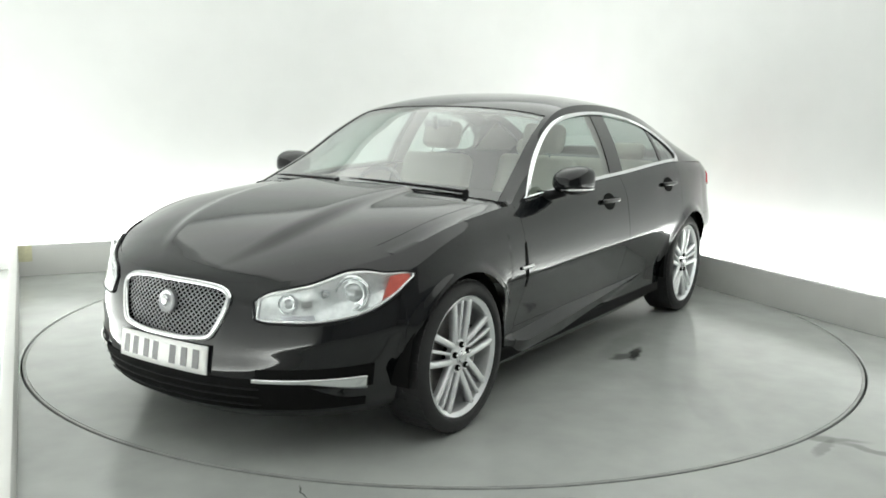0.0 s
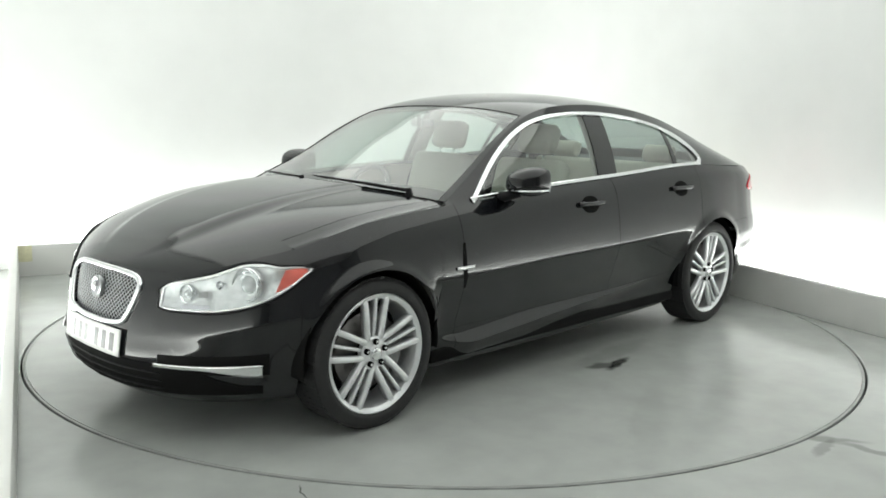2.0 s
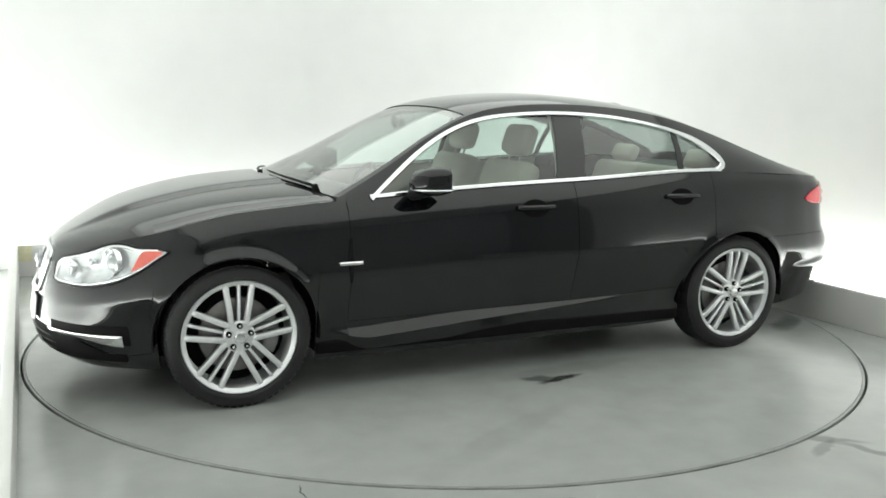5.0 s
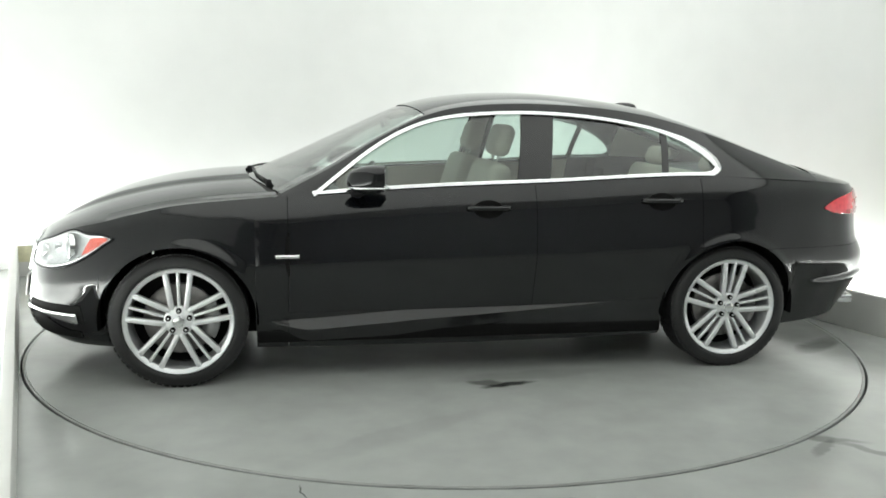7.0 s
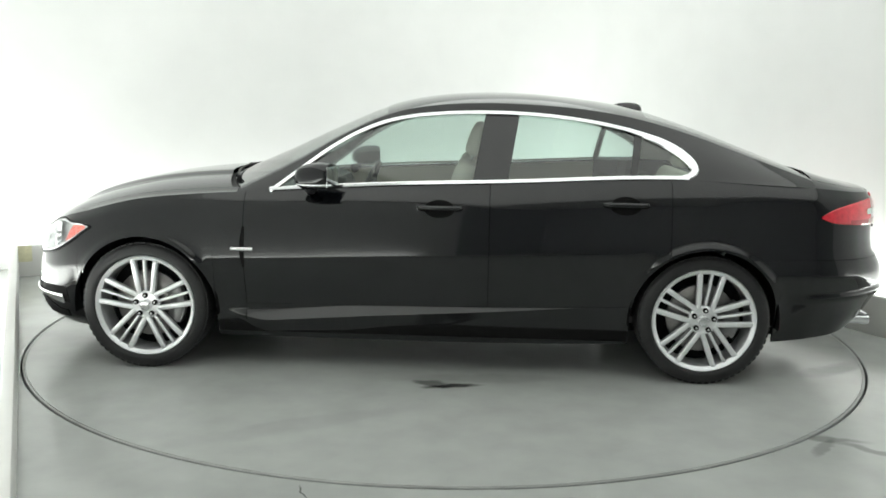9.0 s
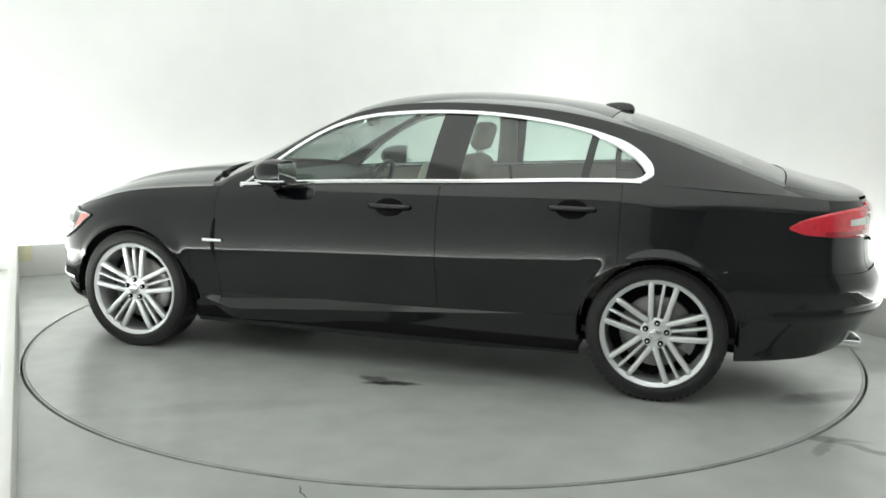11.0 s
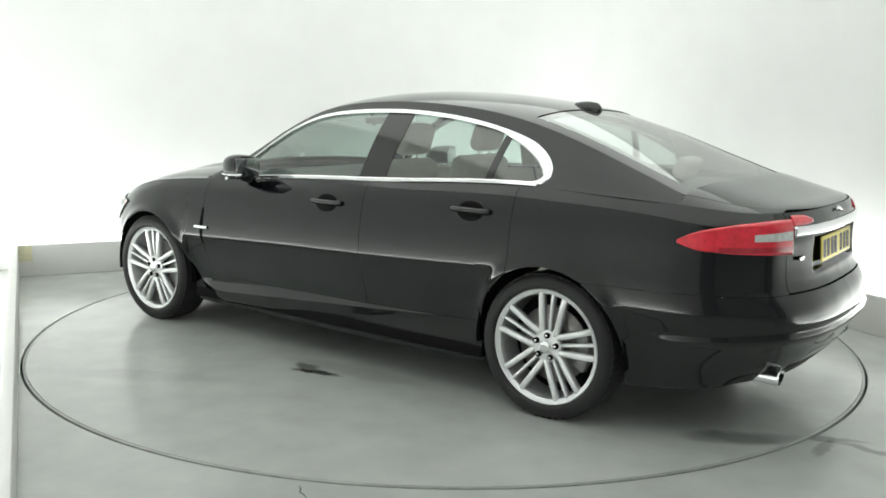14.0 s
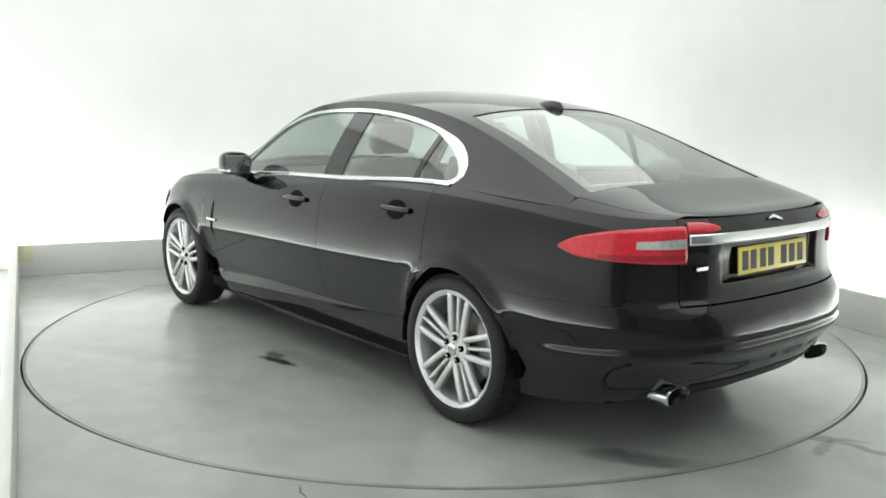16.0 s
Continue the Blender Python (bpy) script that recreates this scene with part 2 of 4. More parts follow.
LEDGE = 0.235                              # the sill ledge's upper edge, as a share of the band's height


def ledge(x):
    """The ledge's upper edge at x, sinking towards the front wheel, and its strength."""
    return LEDGE - 0.045 * smoothstep(0.25, 1.0, x), min(max((x + 0.80) / 1.30, 0.0), 0.92) * smoothstep(1.08, 0.80, x)


def crease(t, x):
    """How far the sill stands out: an upward ledge that tapers towards the rear wheel."""
    top, a = ledge(x)
    if a <= 0.01 or t >= top:
        return 0.0
    q = (top - t) / a
    if q < 0.068:
        return 0.050 * a * q / 0.068
    return 0.050 * a * max(1 - (q - 0.068) / 0.17, 0.0)


rear_crease = spline([0, 0.12, 0.23, 0.265, 0.285, 0.32, 0.335, 0.36, 0.5, 1.0], [0.0, 0.004, 0.012, 0.016, 0.014, 0.0005, 0.0, 0.0, 0.0, 0.0])
d_front = spline([0, 0.08, 0.2, 0.35, 0.5, 0.65, 0.8, 0.92, 1.0], [0.12, 0.052, 0.014, 0.0, 0.012, 0.026, 0.045, 0.066, 0.10])
d_rear = spline([0, 0.07, 0.2, 0.30, 0.40, 0.47, 0.53, 0.57, 0.63, 0.75, 0.85, 0.95, 1.0], [0.15, 0.098, 0.045, 0.006, 0.008, 0.022, 0.048, 0.068, 0.078, 0.085, 0.085, 0.095, 0.115])


def z_top(p):
    return float(_top(plan(p)[0]))


def z_bot(p):
    return float(_bot(plan(p)[0]))


def out_normal(p):
    e = 0.004
    a, b = plan(max(p - e, 0)), plan(min(p + e, 1))
    t = b - a
    n = np.array([-t[1], t[0]])
    if p < e:
        n = np.array([-1.0, 0])
    if p > 1 - e:
        n = np.array([1.0, 0])
    return n / np.hypot(*n)


def band(p, z, off=0.0):
    """A point on the body's lower band, at p along its outline and height z."""
    o, n = plan(p), out_normal(p)
    t = (z - z_bot(p)) / (z_top(p) - z_bot(p))
    wf, wr = max(n[0], 0.0) ** 1.5, max(-n[0], 0.0) ** 1.5
    drop = 0.13 * smoothstep(-1.40, -1.88, o[0]) * (1 - smoothstep(0.62, 0.95, t))
    d = (d_side(t + drop) - crease(t, o[0])) * (1 - wf - wr) + d_front(t) * wf + d_rear(t) * wr
    d -= rear_crease(t) * smoothstep(-1.86, -2.05, o[0])
    for xw in (XW, -XW):
        r = math.hypot(o[0] - xw, z - ZW)
        d -= 0.019 * math.exp(-((r - R_ARCH) / 0.034) ** 2) * (1 - wf - wr) * smoothstep(0.2, 0.5, z)
    q = o - n * (d - off)
    return Vector((q[0], max(q[1], 0.0), z))


def edge(p):
    return band(p, z_top(p))


EDGE = [edge(p) for p in PGRID]
EDGE_X = np.array([e.x for e in EDGE])


def p_edge(x):
    return float(np.interp(x, EDGE_X, PGRID))


# upper body: rail (where side meets roof) and the line down the middle
SV = list(range(11))
rail = spline(SV, [(0.955, 0.803, 0.955), (0.675, 0.730, 1.098), (0.430, 0.680, 1.243), (0.190, 0.642, 1.352), (-0.05, 0.618, 1.402), (-0.4, 0.606, 1.418), (-0.8, 0.608, 1.396),
                   (-1.12, 0.620, 1.345), (-1.42, 0.640, 1.260), (-1.72, 0.676, 1.152), (-2.0, 0.728, 1.050)])
mid = spline(SV, [(1.15, 1.000), (0.855, 1.128), (0.545, 1.272), (0.23, 1.404), (-0.05, 1.463), (-0.4, 1.482), (-0.8, 1.458), (-1.15, 1.404), (-1.46, 1.312), (-1.76, 1.200), (-2.04, 1.092)])
_rs = np.array([rail(s) for s in np.linspace(0, 10, 401)])


def rail_at(x):
    return np.interp(-x, -_rs[:, 0], _rs[:, 1]), np.interp(-x, -_rs[:, 0], _rs[:, 2])


def crown(s, v, off=0.0):
    """Screen, roof and rear glass: s from cowl to boot, v from the middle (0) to the rail (1)."""
    r, c = rail(s), mid(s)
    w = v * v
    x = c[0] + (r[0] - c[0]) * w
    z = c[1] + (r[2] - c[1]) * (0.55 * w + 0.45 * w * w)
    return Vector((x, r[1] * v, z + off))


def side(x, z, off=0.0):
    """Side of the cabin at x and height z."""
    e = EDGE[min(int(round(p_edge(x) * 800)), 800)]
    yr, zr = rail_at(x)
    w = min(max((z - e.z) / max(zr - e.z, 0.02), -0.2), 1.05)
    return Vector((x, e.y + (yr - e.y) * w + 0.020 * min((zr - e.z) / 0.3, 1) * math.sin(math.pi * min(max(w, 0), 1)) + off, z))


hood_mid = spline([0.9, 1.15, 1.36, 1.52, 1.68, 1.84, 2.0, 2.12, 2.19, 2.23], [1.02, 1.008, 0.992, 0.972, 0.942, 0.900, 0.838, 0.778, 0.735, 0.702])
boot_mid = spline([-2.43, -2.385, -2.31, -2.17, -2.04, -1.9], [0.994, 1.006, 1.018, 1.052, 1.090, 1.12])


def hood(p, v):
    e = edge(p)
    c = 0.17 * (1 - smoothstep(0.95, 1.9, e.x))
    x = e.x + c * (1 - v * v)
    zc = float(hood_mid(x))
    g = 0.35 * v ** 2 + 0.65 * v ** 4
    z = zc + (e.z - zc) * g
    fade = smoothstep(2.2, 1.9, x)
    z += 0.019 * fade * (1 - smoothstep(0.38, 0.50, v)) - 0.007 * fade
    return Vector((x, e.y * v, z if v < 0.999 else e.z))


def boot(p, v):
    e = edge(p)
    c = -0.05 * smoothstep(-2.35, -2.0, e.x)
    x = e.x + c * (1 - v * v)
    zc = float(boot_mid(x))
    g = 0.2 * v ** 2 + 0.8 * v ** 6
    return Vector((x, e.y * v, zc + (e.z - zc) * g))


def sheet(cols, full=False, keep=None, flip=False):
    """A mesh through columns of points; full: with its mirror image, joined on the middle line."""
    bm = bmesh.new()
    for sgn in ((1, -1) if full else (-1,) if flip else (1,)):
        g = [[bm.verts.new((q.x, q.y * sgn, q.z)) for q in col] for col in cols]
        for i in range(len(g) - 1):
            for j in range(len(g[0]) - 1):
                if keep and not keep((cols[i][j] + cols[i + 1][j + 1]) / 2):
                    continue
                f = (g[i][j], g[i + 1][j], g[i + 1][j + 1], g[i][j + 1])
                bm.faces.new(f if sgn > 0 else f[::-1])
    bmesh.ops.remove_doubles(bm, verts=bm.verts[:], dist=0.0004)
    bmesh.ops.dissolve_degenerate(bm, edges=bm.edges[:], dist=1e-5)
    loose = [v for v in bm.verts if not v.link_faces]
    bmesh.ops.delete(bm, geom=loose, context="VERTS")
    bm.normal_update()
    s = sum((f.normal.dot(f.calc_center_median() - Vector((0, 0, 0.55))) * f.calc_area() for f in bm.faces))
    if s < 0:
        bmesh.ops.reverse_faces(bm, faces=bm.faces[:])
    return bm


def panel(name, bm, mat, parent, label="", thick=0.004, sharp=40):
    ob = part(name, bm, mat, parent, label, sharp=sharp)
    if thick:
        md = ob.modifiers.new("thickness", "SOLIDIFY")
        md.thickness, md.offset, md.use_rim = thick, -1, thick > 0.0045
    return ob


def strip(p0, p1, lo, hi, off, n=40, m=8):
    """A patch on the band between two heights, given over 0..1 from p0 to p1."""
    cols = []
    for i in range(n + 1):
        f = i / n
        p = p0 + (p1 - p0) * f
        a, b = lo(f), hi(f)
        cols.append([band(p, a + (b - a) * j / m, off) for j in range(m + 1)])
    return cols


def const(v):
    return lambda f: v


def inside(poly, x, y):
    hit, k = False, len(poly)
    for i in range(k):
        (x0, y0), (x1, y1) = poly[i], poly[i - 1]
        if (y0 > y) != (y1 > y) and x < (x1 - x0) * (y - y0) / (y1 - y0) + x0:
            hit = not hit
    return hit


SPLIT = 0.660                              # height of the bumper's top edge at the tail
HL0, HL1 = p_front(0.43), p_at_x(1.757)
hl_hi = spline([0, 0.05, 0.2, 0.36, 0.46, 0.56, 0.68, 0.78, 0.92, 1.0], [0.645, 0.668, 0.697, 0.722, 0.744, 0.764, 0.768, 0.757, 0.754, 0.745])
hl_lo = spline([0, 0.05, 0.2, 0.45, 0.65, 0.85, 0.96, 1.0], [0.582, 0.572, 0.567, 0.574, 0.604, 0.672, 0.725, 0.739])
HL_POLY = [(HL0 + (HL1 - HL0) * f, float(hl_hi(f))) for f in [k / 30 for k in range(31)]] + [(HL0 + (HL1 - HL0) * f, float(hl_lo(f))) for f in [1 - k / 30 for k in range(31)]]
GRILLE = []
for gy, gz in [(0.0, 0.690), (0.16, 0.688), (0.27, 0.680), (0.315, 0.660), (0.318, 0.630), (0.300, 0.580), (0.272, 0.525), (0.235, 0.492), (0.12, 0.477), (0.0, 0.476)]:
    GRILLE.append((gy, gz))
GRILLE_FULL = GRILLE + [(-y, z) for y, z in GRILLE[-2:0:-1]]


def build_car():
    car = new("car")
    tagged(car, "black executive saloon car with chrome window trim, parked on the turntable", "car")
    build_shell(car)
    build_front(car)
    build_rear(car)
    build_cabin(car)
    build_glass(car)
    build_fittings(car)
    build_wheels(car)
    return car


def arch_floor(x, base):
    for xw in (XW, -XW):
        if abs(x - xw) < R_ARCH:
            return max(base, ZW + math.sqrt(max(R_ARCH ** 2 - (x - xw) ** 2, 0)))
    return base


def band_cols(xs, lo, hi=None, n=72, tops=()):
    """Columns of the band at the places xs, from lo(x) to the upper edge, then on over the top surface at the given v."""
    cols = []
    for x in xs:
        p = p_at_x(x)
        a, b = lo(x, p), (hi(x, p) if hi else z_top(p))
        col = [band(p, a + (b - a) * j / n) for j in range(n + 1)]
        for v in tops:
            col.append(hood(p, v) if x > 0 else boot(p, v))
        cols.append(col)
    return cols


def spread(a, b, n):
    return [a + (b - a) * i / n for i in range(n + 1)]


def round_spread(c, r, n):
    return [c + r * math.cos(math.pi * i / n) for i in range(n + 1)]


def build_shell(car):
    low = lambda x, p: arch_floor(x, z_bot(p))
    for flip in (False, True):
        # wing: over the wheel and back to the door
        xs = spread(0.9245, XW - R_ARCH - 0.001, 6) + round_spread(XW, -R_ARCH + 0.0005, 36) + spread(1.74, 1.82, 8) + [XW + R_ARCH + 0.003]
        xs = sorted(xs)
        panel("front_wing", sheet(band_cols(xs, low, tops=(0.97, 0.93, 0.89), n=60), flip=flip, keep=lambda c: c.x < 1.7 or not inside(HL_POLY, p_at_x(c.x + 0.008), c.z)), PAINT, car)
        # doors, above the sill
        sill_hi = lambda x, p: z_bot(p) + (LEDGE + 0.004) * (z_top(p) - z_bot(p))
        over = lambda x, p: sill_hi(x, p) + 0.0015
        panel("front_door", sheet(band_cols(spread(0.922, -0.345, 40), over), flip=flip), PAINT, car)
        rear_low = lambda x, p: max(over(x, p), arch_floor(x, 0))
        panel("rear_door", sheet(band_cols(spread(-0.348, -1.06, 24) + [x for x in round_spread(-XW, R_ARCH - 0.0005, 40) if x > -1.258] + [-1.26], rear_low), flip=flip), PAINT, car)
        cols = []
        for x in spread(0.922, -XW + R_ARCH + 0.003, 60):
            p = p_at_x(x)
            zb, zh = z_bot(p), z_top(p) - z_bot(p)
            top, a = ledge(x)
            ridge = top - 0.068 * max(a, 0.03)
            base = max((arch_floor(x, zb) - zb) / zh, 0.0)
            ts = spread(base, max(ridge - 0.004, base), 10) + spread(max(ridge, base + 0.001), max(top, base + 0.002), 6)
            ts += spread(max(top + 0.002, base + 0.003), max(LEDGE + 0.004, base + 0.004), 4)
            cols.append([band(p, zb + t * zh) for t in ts])
        panel("sill", sheet(cols, flip=flip), PAINT, car, "black sill with a flared upper ledge")
        # rear quarter, over the wheel and back to the lamps
        xq = [-1.2625] + [x for x in round_spread(-XW, R_ARCH - 0.0005, 40) if x < -1.266]
        cols = []
        for x in xq + spread(-XW - R_ARCH - 0.004, -2.0, 8):
            p = p_at_x(x)
            a, b = low(x, p), z_top(p)
            if x < -XW:
                a = max(a, SPLIT)
            col = [band(p, a + (b - a) * j / 60) for j in range(61)]
            cols.append(col)
        p0 = p_at_x(-2.0)
        pr = p_rear(0.60)
        for i in range(1, 25):
            p = p0 + (pr - p0) * i / 24
            cols.append([band(p, SPLIT + (z_top(p) - SPLIT) * j / 60) for j in range(61)])
        panel("rear_quarter", sheet(cols, flip=flip), PAINT, car)
        # dark jambs behind the shut lines
        for xj in (0.923, -0.3465, -1.261):
            lo = 0.36 if xj > -1 else arch_floor(xj, 0) + 0.02
            cols = [[band(p_at_x(xj + dx), lo + (z_top(p_at_x(xj)) - 0.01 - lo) * j / 16, -0.012) for j in range(17)] for dx in (-0.03, 0, 0.03)]
            panel("door_jamb", sheet(cols, flip=flip), DARK, car)
        # shoulder over the quarter, up to the boot lid
        cols = []
        for i in range(41):
            p = pr + (p_edge(-1.99) - pr) * i / 40
            cols.append([boot(p, v) for v in (1, 0.97, 0.93, 0.90)])
        panel("boot_shoulder", sheet(cols, flip=flip), PAINT, car)
        # black liners inside the wheel arches
        for xw in (XW, -XW):
            bm = lathe([(R_ARCH + 0.012, 0.52), (R_ARCH + 0.012, 0.885)], 40, "y", -0.12, math.pi + 0.12)
            bmesh.ops.translate(bm, verts=bm.verts[:], vec=(xw, 0, ZW))
            if flip:
                bmesh.ops.scale(bm, vec=(1, -1, 1), verts=bm.verts[:])
            panel("arch_liner", bm, DARK, car)
    # bonnet
    cols = []
    a = p_edge(0.985)
    pe = p_at_x(XW + R_ARCH + 0.003)
    ps = spread(a, pe, 34) + spread(pe, 1, 40)[1:]
    bm = sheet([[hood(p, 0.887 * j / 28) for j in range(29)] for p in ps], full=True)
    corner = sheet([[hood(p, v) for v in (0.887, 0.92, 0.96, 0.998)] for p in ps[34:]], full=True)
    tmp = bpy.data.meshes.new("tmp")
    corner.to_mesh(tmp)
    corner.free()
    bm.from_mesh(tmp)
    bpy.data.meshes.remove(tmp)
    bmesh.ops.remove_doubles(bm, verts=bm.verts[:], dist=0.0004)
    panel("bonnet", bm, PAINT, car, "black bonnet with two raised creases")
    # boot lid: top and back face
    cols = []
    b = p_edge(-1.99)
    for i in range(41):
        p = b * i / 40
        cols.append([boot(p, v) for v in [0.895 * j / 24 for j in range(25)]])
    lid = panel("boot_lid", sheet(cols, full=True), PAINT, car, "black boot lid with a small lip")
    cols = []
    pr = p_rear(0.595)
    for i in range(61):
        p = pr * i / 60
        y = plan(p)[1]
        col = []
        for j in range(49):
            z = SPLIT + 0.006 + (z_top(p) - SPLIT - 0.006) * j / 48
            sunk = 0.024 * smoothstep(0.375, 0.345, y) * smoothstep(0.722, 0.745, z) * smoothstep(0.905, 0.890, z)
            col.append(band(p, z, -sunk))
        cols.append(col)
    panel("boot_lid_face", sheet(cols, full=True), PAINT, lid, "black boot face with a sunk number plate recess")
    # roof with its pillars; the screens stay open
    rows = [0.0, 0.03] + [0.03 + 2.92 * i / 24 for i in range(1, 25)] + spread(2.95, 7.12, 40)[1:] + spread(7.12, 9.86, 24)[1:] + [9.93, 10.0]
    vs = spread(0, 0.885, 20) + [0.925, 0.94, 0.96, 0.98, 1.0]
    cols = [[crown(s, v) for v in vs] for s in rows]

    bm = bmesh.new()
    for sgn in (1, -1):
        g = [[bm.verts.new((q.x, q.y * sgn, q.z)) for q in col] for col in cols]
        for i in range(len(rows) - 1):
            for j in range(len(vs) - 1):
                s, v = (rows[i] + rows[i + 1]) / 2, (vs[j] + vs[j + 1]) / 2
                if s < 2.95 and v < 0.96 or s > 7.12 and v < 0.885:
                    continue
                f = (g[i][j], g[i + 1][j], g[i + 1][j + 1], g[i][j + 1])
                bm.faces.new(f if sgn > 0 else f[::-1])
    bmesh.ops.remove_doubles(bm, verts=bm.verts[:], dist=0.0004)
    bmesh.ops.delete(bm, geom=[v for v in bm.verts if not v.link_faces], context="VERTS")
    bmesh.ops.recalc_face_normals(bm, faces=bm.faces[:])
    panel("roof", bm, PAINT, car)
    # floor pan, closing the car below
    part("underbody", box(-2.12, 2.0, -0.62, 0.62, 0.20, 0.27, 0.02), DARK, car)
    part("underbody_side", box(-1.08, 1.08, -0.85, 0.85, 0.20, 0.26, 0.01), DARK, car)


# ---- window outline on the cabin's side, front foot, over the top, to the rear foot ----
LOOP = [(0.80, 0.955), (0.67, 1.055), (0.50, 1.180), (0.36, 1.262), (0.21, 1.322), (0.06, 1.354), (-0.09, 1.369), (-0.38, 1.378), (-0.68, 1.362),
        (-0.98, 1.318), (-1.13, 1.282), (-1.28, 1.228), (-1.355, 1.178), (-1.398, 1.125), (-1.402, 1.088), (-1.372, 1.062), (-1.32, 1.052)]
_ll = np.concatenate([[0], np.cumsum(np.hypot(*np.diff(np.array(LOOP), axis=0).T))])
_ll /= _ll[-1]
loop = spline(_ll, LOOP)


def belt_z(x):
    return EDGE[min(int(round(p_edge(x) * 800)), 800)].z


def loop_in(f, wide):
    a, b = loop(max(f - 0.01, 0)), loop(min(f + 0.01, 1))
    t = (b - a) / np.hypot(*(b - a))
    q = loop(f)
    return q + np.array([-t[1], t[0]]) * wide


def build_glass(car):
    # screens
    cols = [[crown(s, v, -0.004) for v in spread(0, 0.965, 16)] for s in spread(0.02, 2.96, 24)]
    panel("windscreen", sheet(cols, full=True), PANE, car, "clear faintly green windscreen", 0.0).visible_shadow = False
    cols = [[crown(s, v, -0.004) for v in spread(0, 0.89, 16)] for s in spread(7.10, 9.995, 24)]
    panel("rear_screen", sheet(cols, full=True), PANE, car, "sloping rear screen glass", 0.0).visible_shadow = False
    # black bands round the screens; the windscreen's matte lower one also paints the cowl's shadow
    for s0, s1, v1 in ((2.80, 2.96, 0.965), (0.0, 0.30, 0.965)):
        cols = [[crown(s, v, -0.007) for v in spread(0, v1, 16)] for s in spread(s0, s1, 3)]
        panel("screen_border", sheet(cols, full=True), GLOSS_TRIM if s0 > 1 else DARK, car, "", 0.0)
    for s0, s1 in ((7.10, 7.3),):
        cols = [[crown(s, v, -0.007) for v in spread(0, 0.89, 16)] for s in spread(s0, s1, 3)]
        panel("screen_border", sheet(cols, full=True), GLOSS_TRIM, car, "", 0.0)
    cols = [[crown(s, v, -0.008) for v in spread(0.80, 0.883, 4)] for s in spread(7.12, 9.70, 24)]
    for flip in (False, True):
        panel("screen_border", sheet(cols, flip=flip), GLOSS_TRIM, car, "", 0.0)
    tops = sorted([tuple(loop(f)) for f in spread(0, 0.93, 80)])
    tx, tz = [q[0] for q in tops], [q[1] for q in tops]

    def pane_cols(x0, x1, lean, off, n=14, m=12, cut=0.012):
        cols = []
        for i in range(n + 1):
            xb = x0 + (x1 - x0) * i / n
            col = []
            for j in range(m + 1):
                w = j / m
                x = xb
                for _ in range(3):
                    zb, zt = belt_z(x) + 0.004, float(np.interp(x, tx, tz)) - cut
                    zt = max(zt, zb + 0.002)
                    z = zb + (zt - zb) * w
                    x = xb + lean * (z - 1.05)
                col.append(side(x, z, off))
            cols.append(col)
        return cols

    for flip in (False, True):
        panel("front_window", sheet(pane_cols(0.77, -0.275, -0.15, -0.010, 20), flip=flip), PANE, car, "tinted door glass", 0.0).visible_shadow = False
        panel("rear_window", sheet(pane_cols(-0.425, -1.06, -0.2, -0.010), flip=flip), PANE, car, "tinted door glass", 0.0).visible_shadow = False
        panel("quarter_window", sheet(pane_cols(-1.085, -1.37, -0.12, -0.010), flip=flip), PANE, car, "small tinted quarter glass", 0.0).visible_shadow = False
        panel("centre_pillar", sheet(pane_cols(-0.262, -0.440, -0.17, -0.006, 4), flip=flip), GLOSS_TRIM, car, "gloss black door pillar", 0.003)
        panel("window_post", sheet(pane_cols(-1.053, -1.092, -0.16, -0.006, 2), flip=flip), GLOSS_TRIM, car, "", 0.003)
        # painted side between window and roof rail, and the rear pillar
        cols = []
        for i in range(81):
            f = i / 80
            q = loop(f)
            if f < 0.86:
                s = 0.32 + (8.9 - 0.32) * (f / 0.86) ** 0.96
                r = rail(s)
                o = (r[0], r[2])
            else:
                k = (f - 0.86) / 0.14
                r = rail(8.9 + 1.1 * min(k * 1.3, 1))
                o = (r[0], r[2] + (belt_z(r[0]) - r[2]) * max(k * 1.3 - 1, 0) / 0.3)
            col = []
            for j in range(9):
                x, z = q[0] + (o[0] - q[0]) * j / 8, q[1] + (o[1] - q[1]) * j / 8
                col.append(side(x, z))
            cols.append(col)
        panel("roof_side", sheet(cols, flip=flip), PAINT, car)
        # foot of the front pillar
        cols = []
        for i in range(13):
            x = 0.97 - 0.19 * i / 12
            zt = float(rail_at(x)[1])
            zl = belt_z(x)
            cols.append([side(x, zl + (zt - zl) * j / 4) for j in range(5)])
        panel("pillar_foot", sheet(cols, flip=flip), PAINT, car)
        # bright frame of the side windows
        cols = []
        for i in range(101):
            f = i / 100
            wide = 0.020 + 0.026 * smoothstep(0.78, 0.90, f) * smoothstep(1.0, 0.95, f)
            q, r = loop(f), loop_in(f, wide)
            cols.append([side(*(q + (r - q) * k / 3), off=o) for k, o in ((0, 0.002), (0.6, 0.007), (2.4, 0.007), (3, 0.001))])
        panel("window_surround", sheet(cols, flip=flip), CHROME, car, "polished chrome window surround", 0.004, 30)
        cols = []
        for i in range(61):
            x = 0.80 - (0.80 + 1.35) * i / 60
            zb = belt_z(x)
            wide = 0.020
            cols.append([side(x, zb + wide * k / 3 - 0.001, o + 0.003) for k, o in ((0, 0.001), (0.6, 0.006), (2.4, 0.006), (3, 0.001))])
        panel("belt_moulding", sheet(cols, flip=flip), CHROME, car, "polished chrome strip along the window sills", 0.004, 30)


def outline_tube(name, pts, r, mat, parent, label="", closed=True):
    return part(name, tube(pts, r, 8, closed), mat, parent, label)


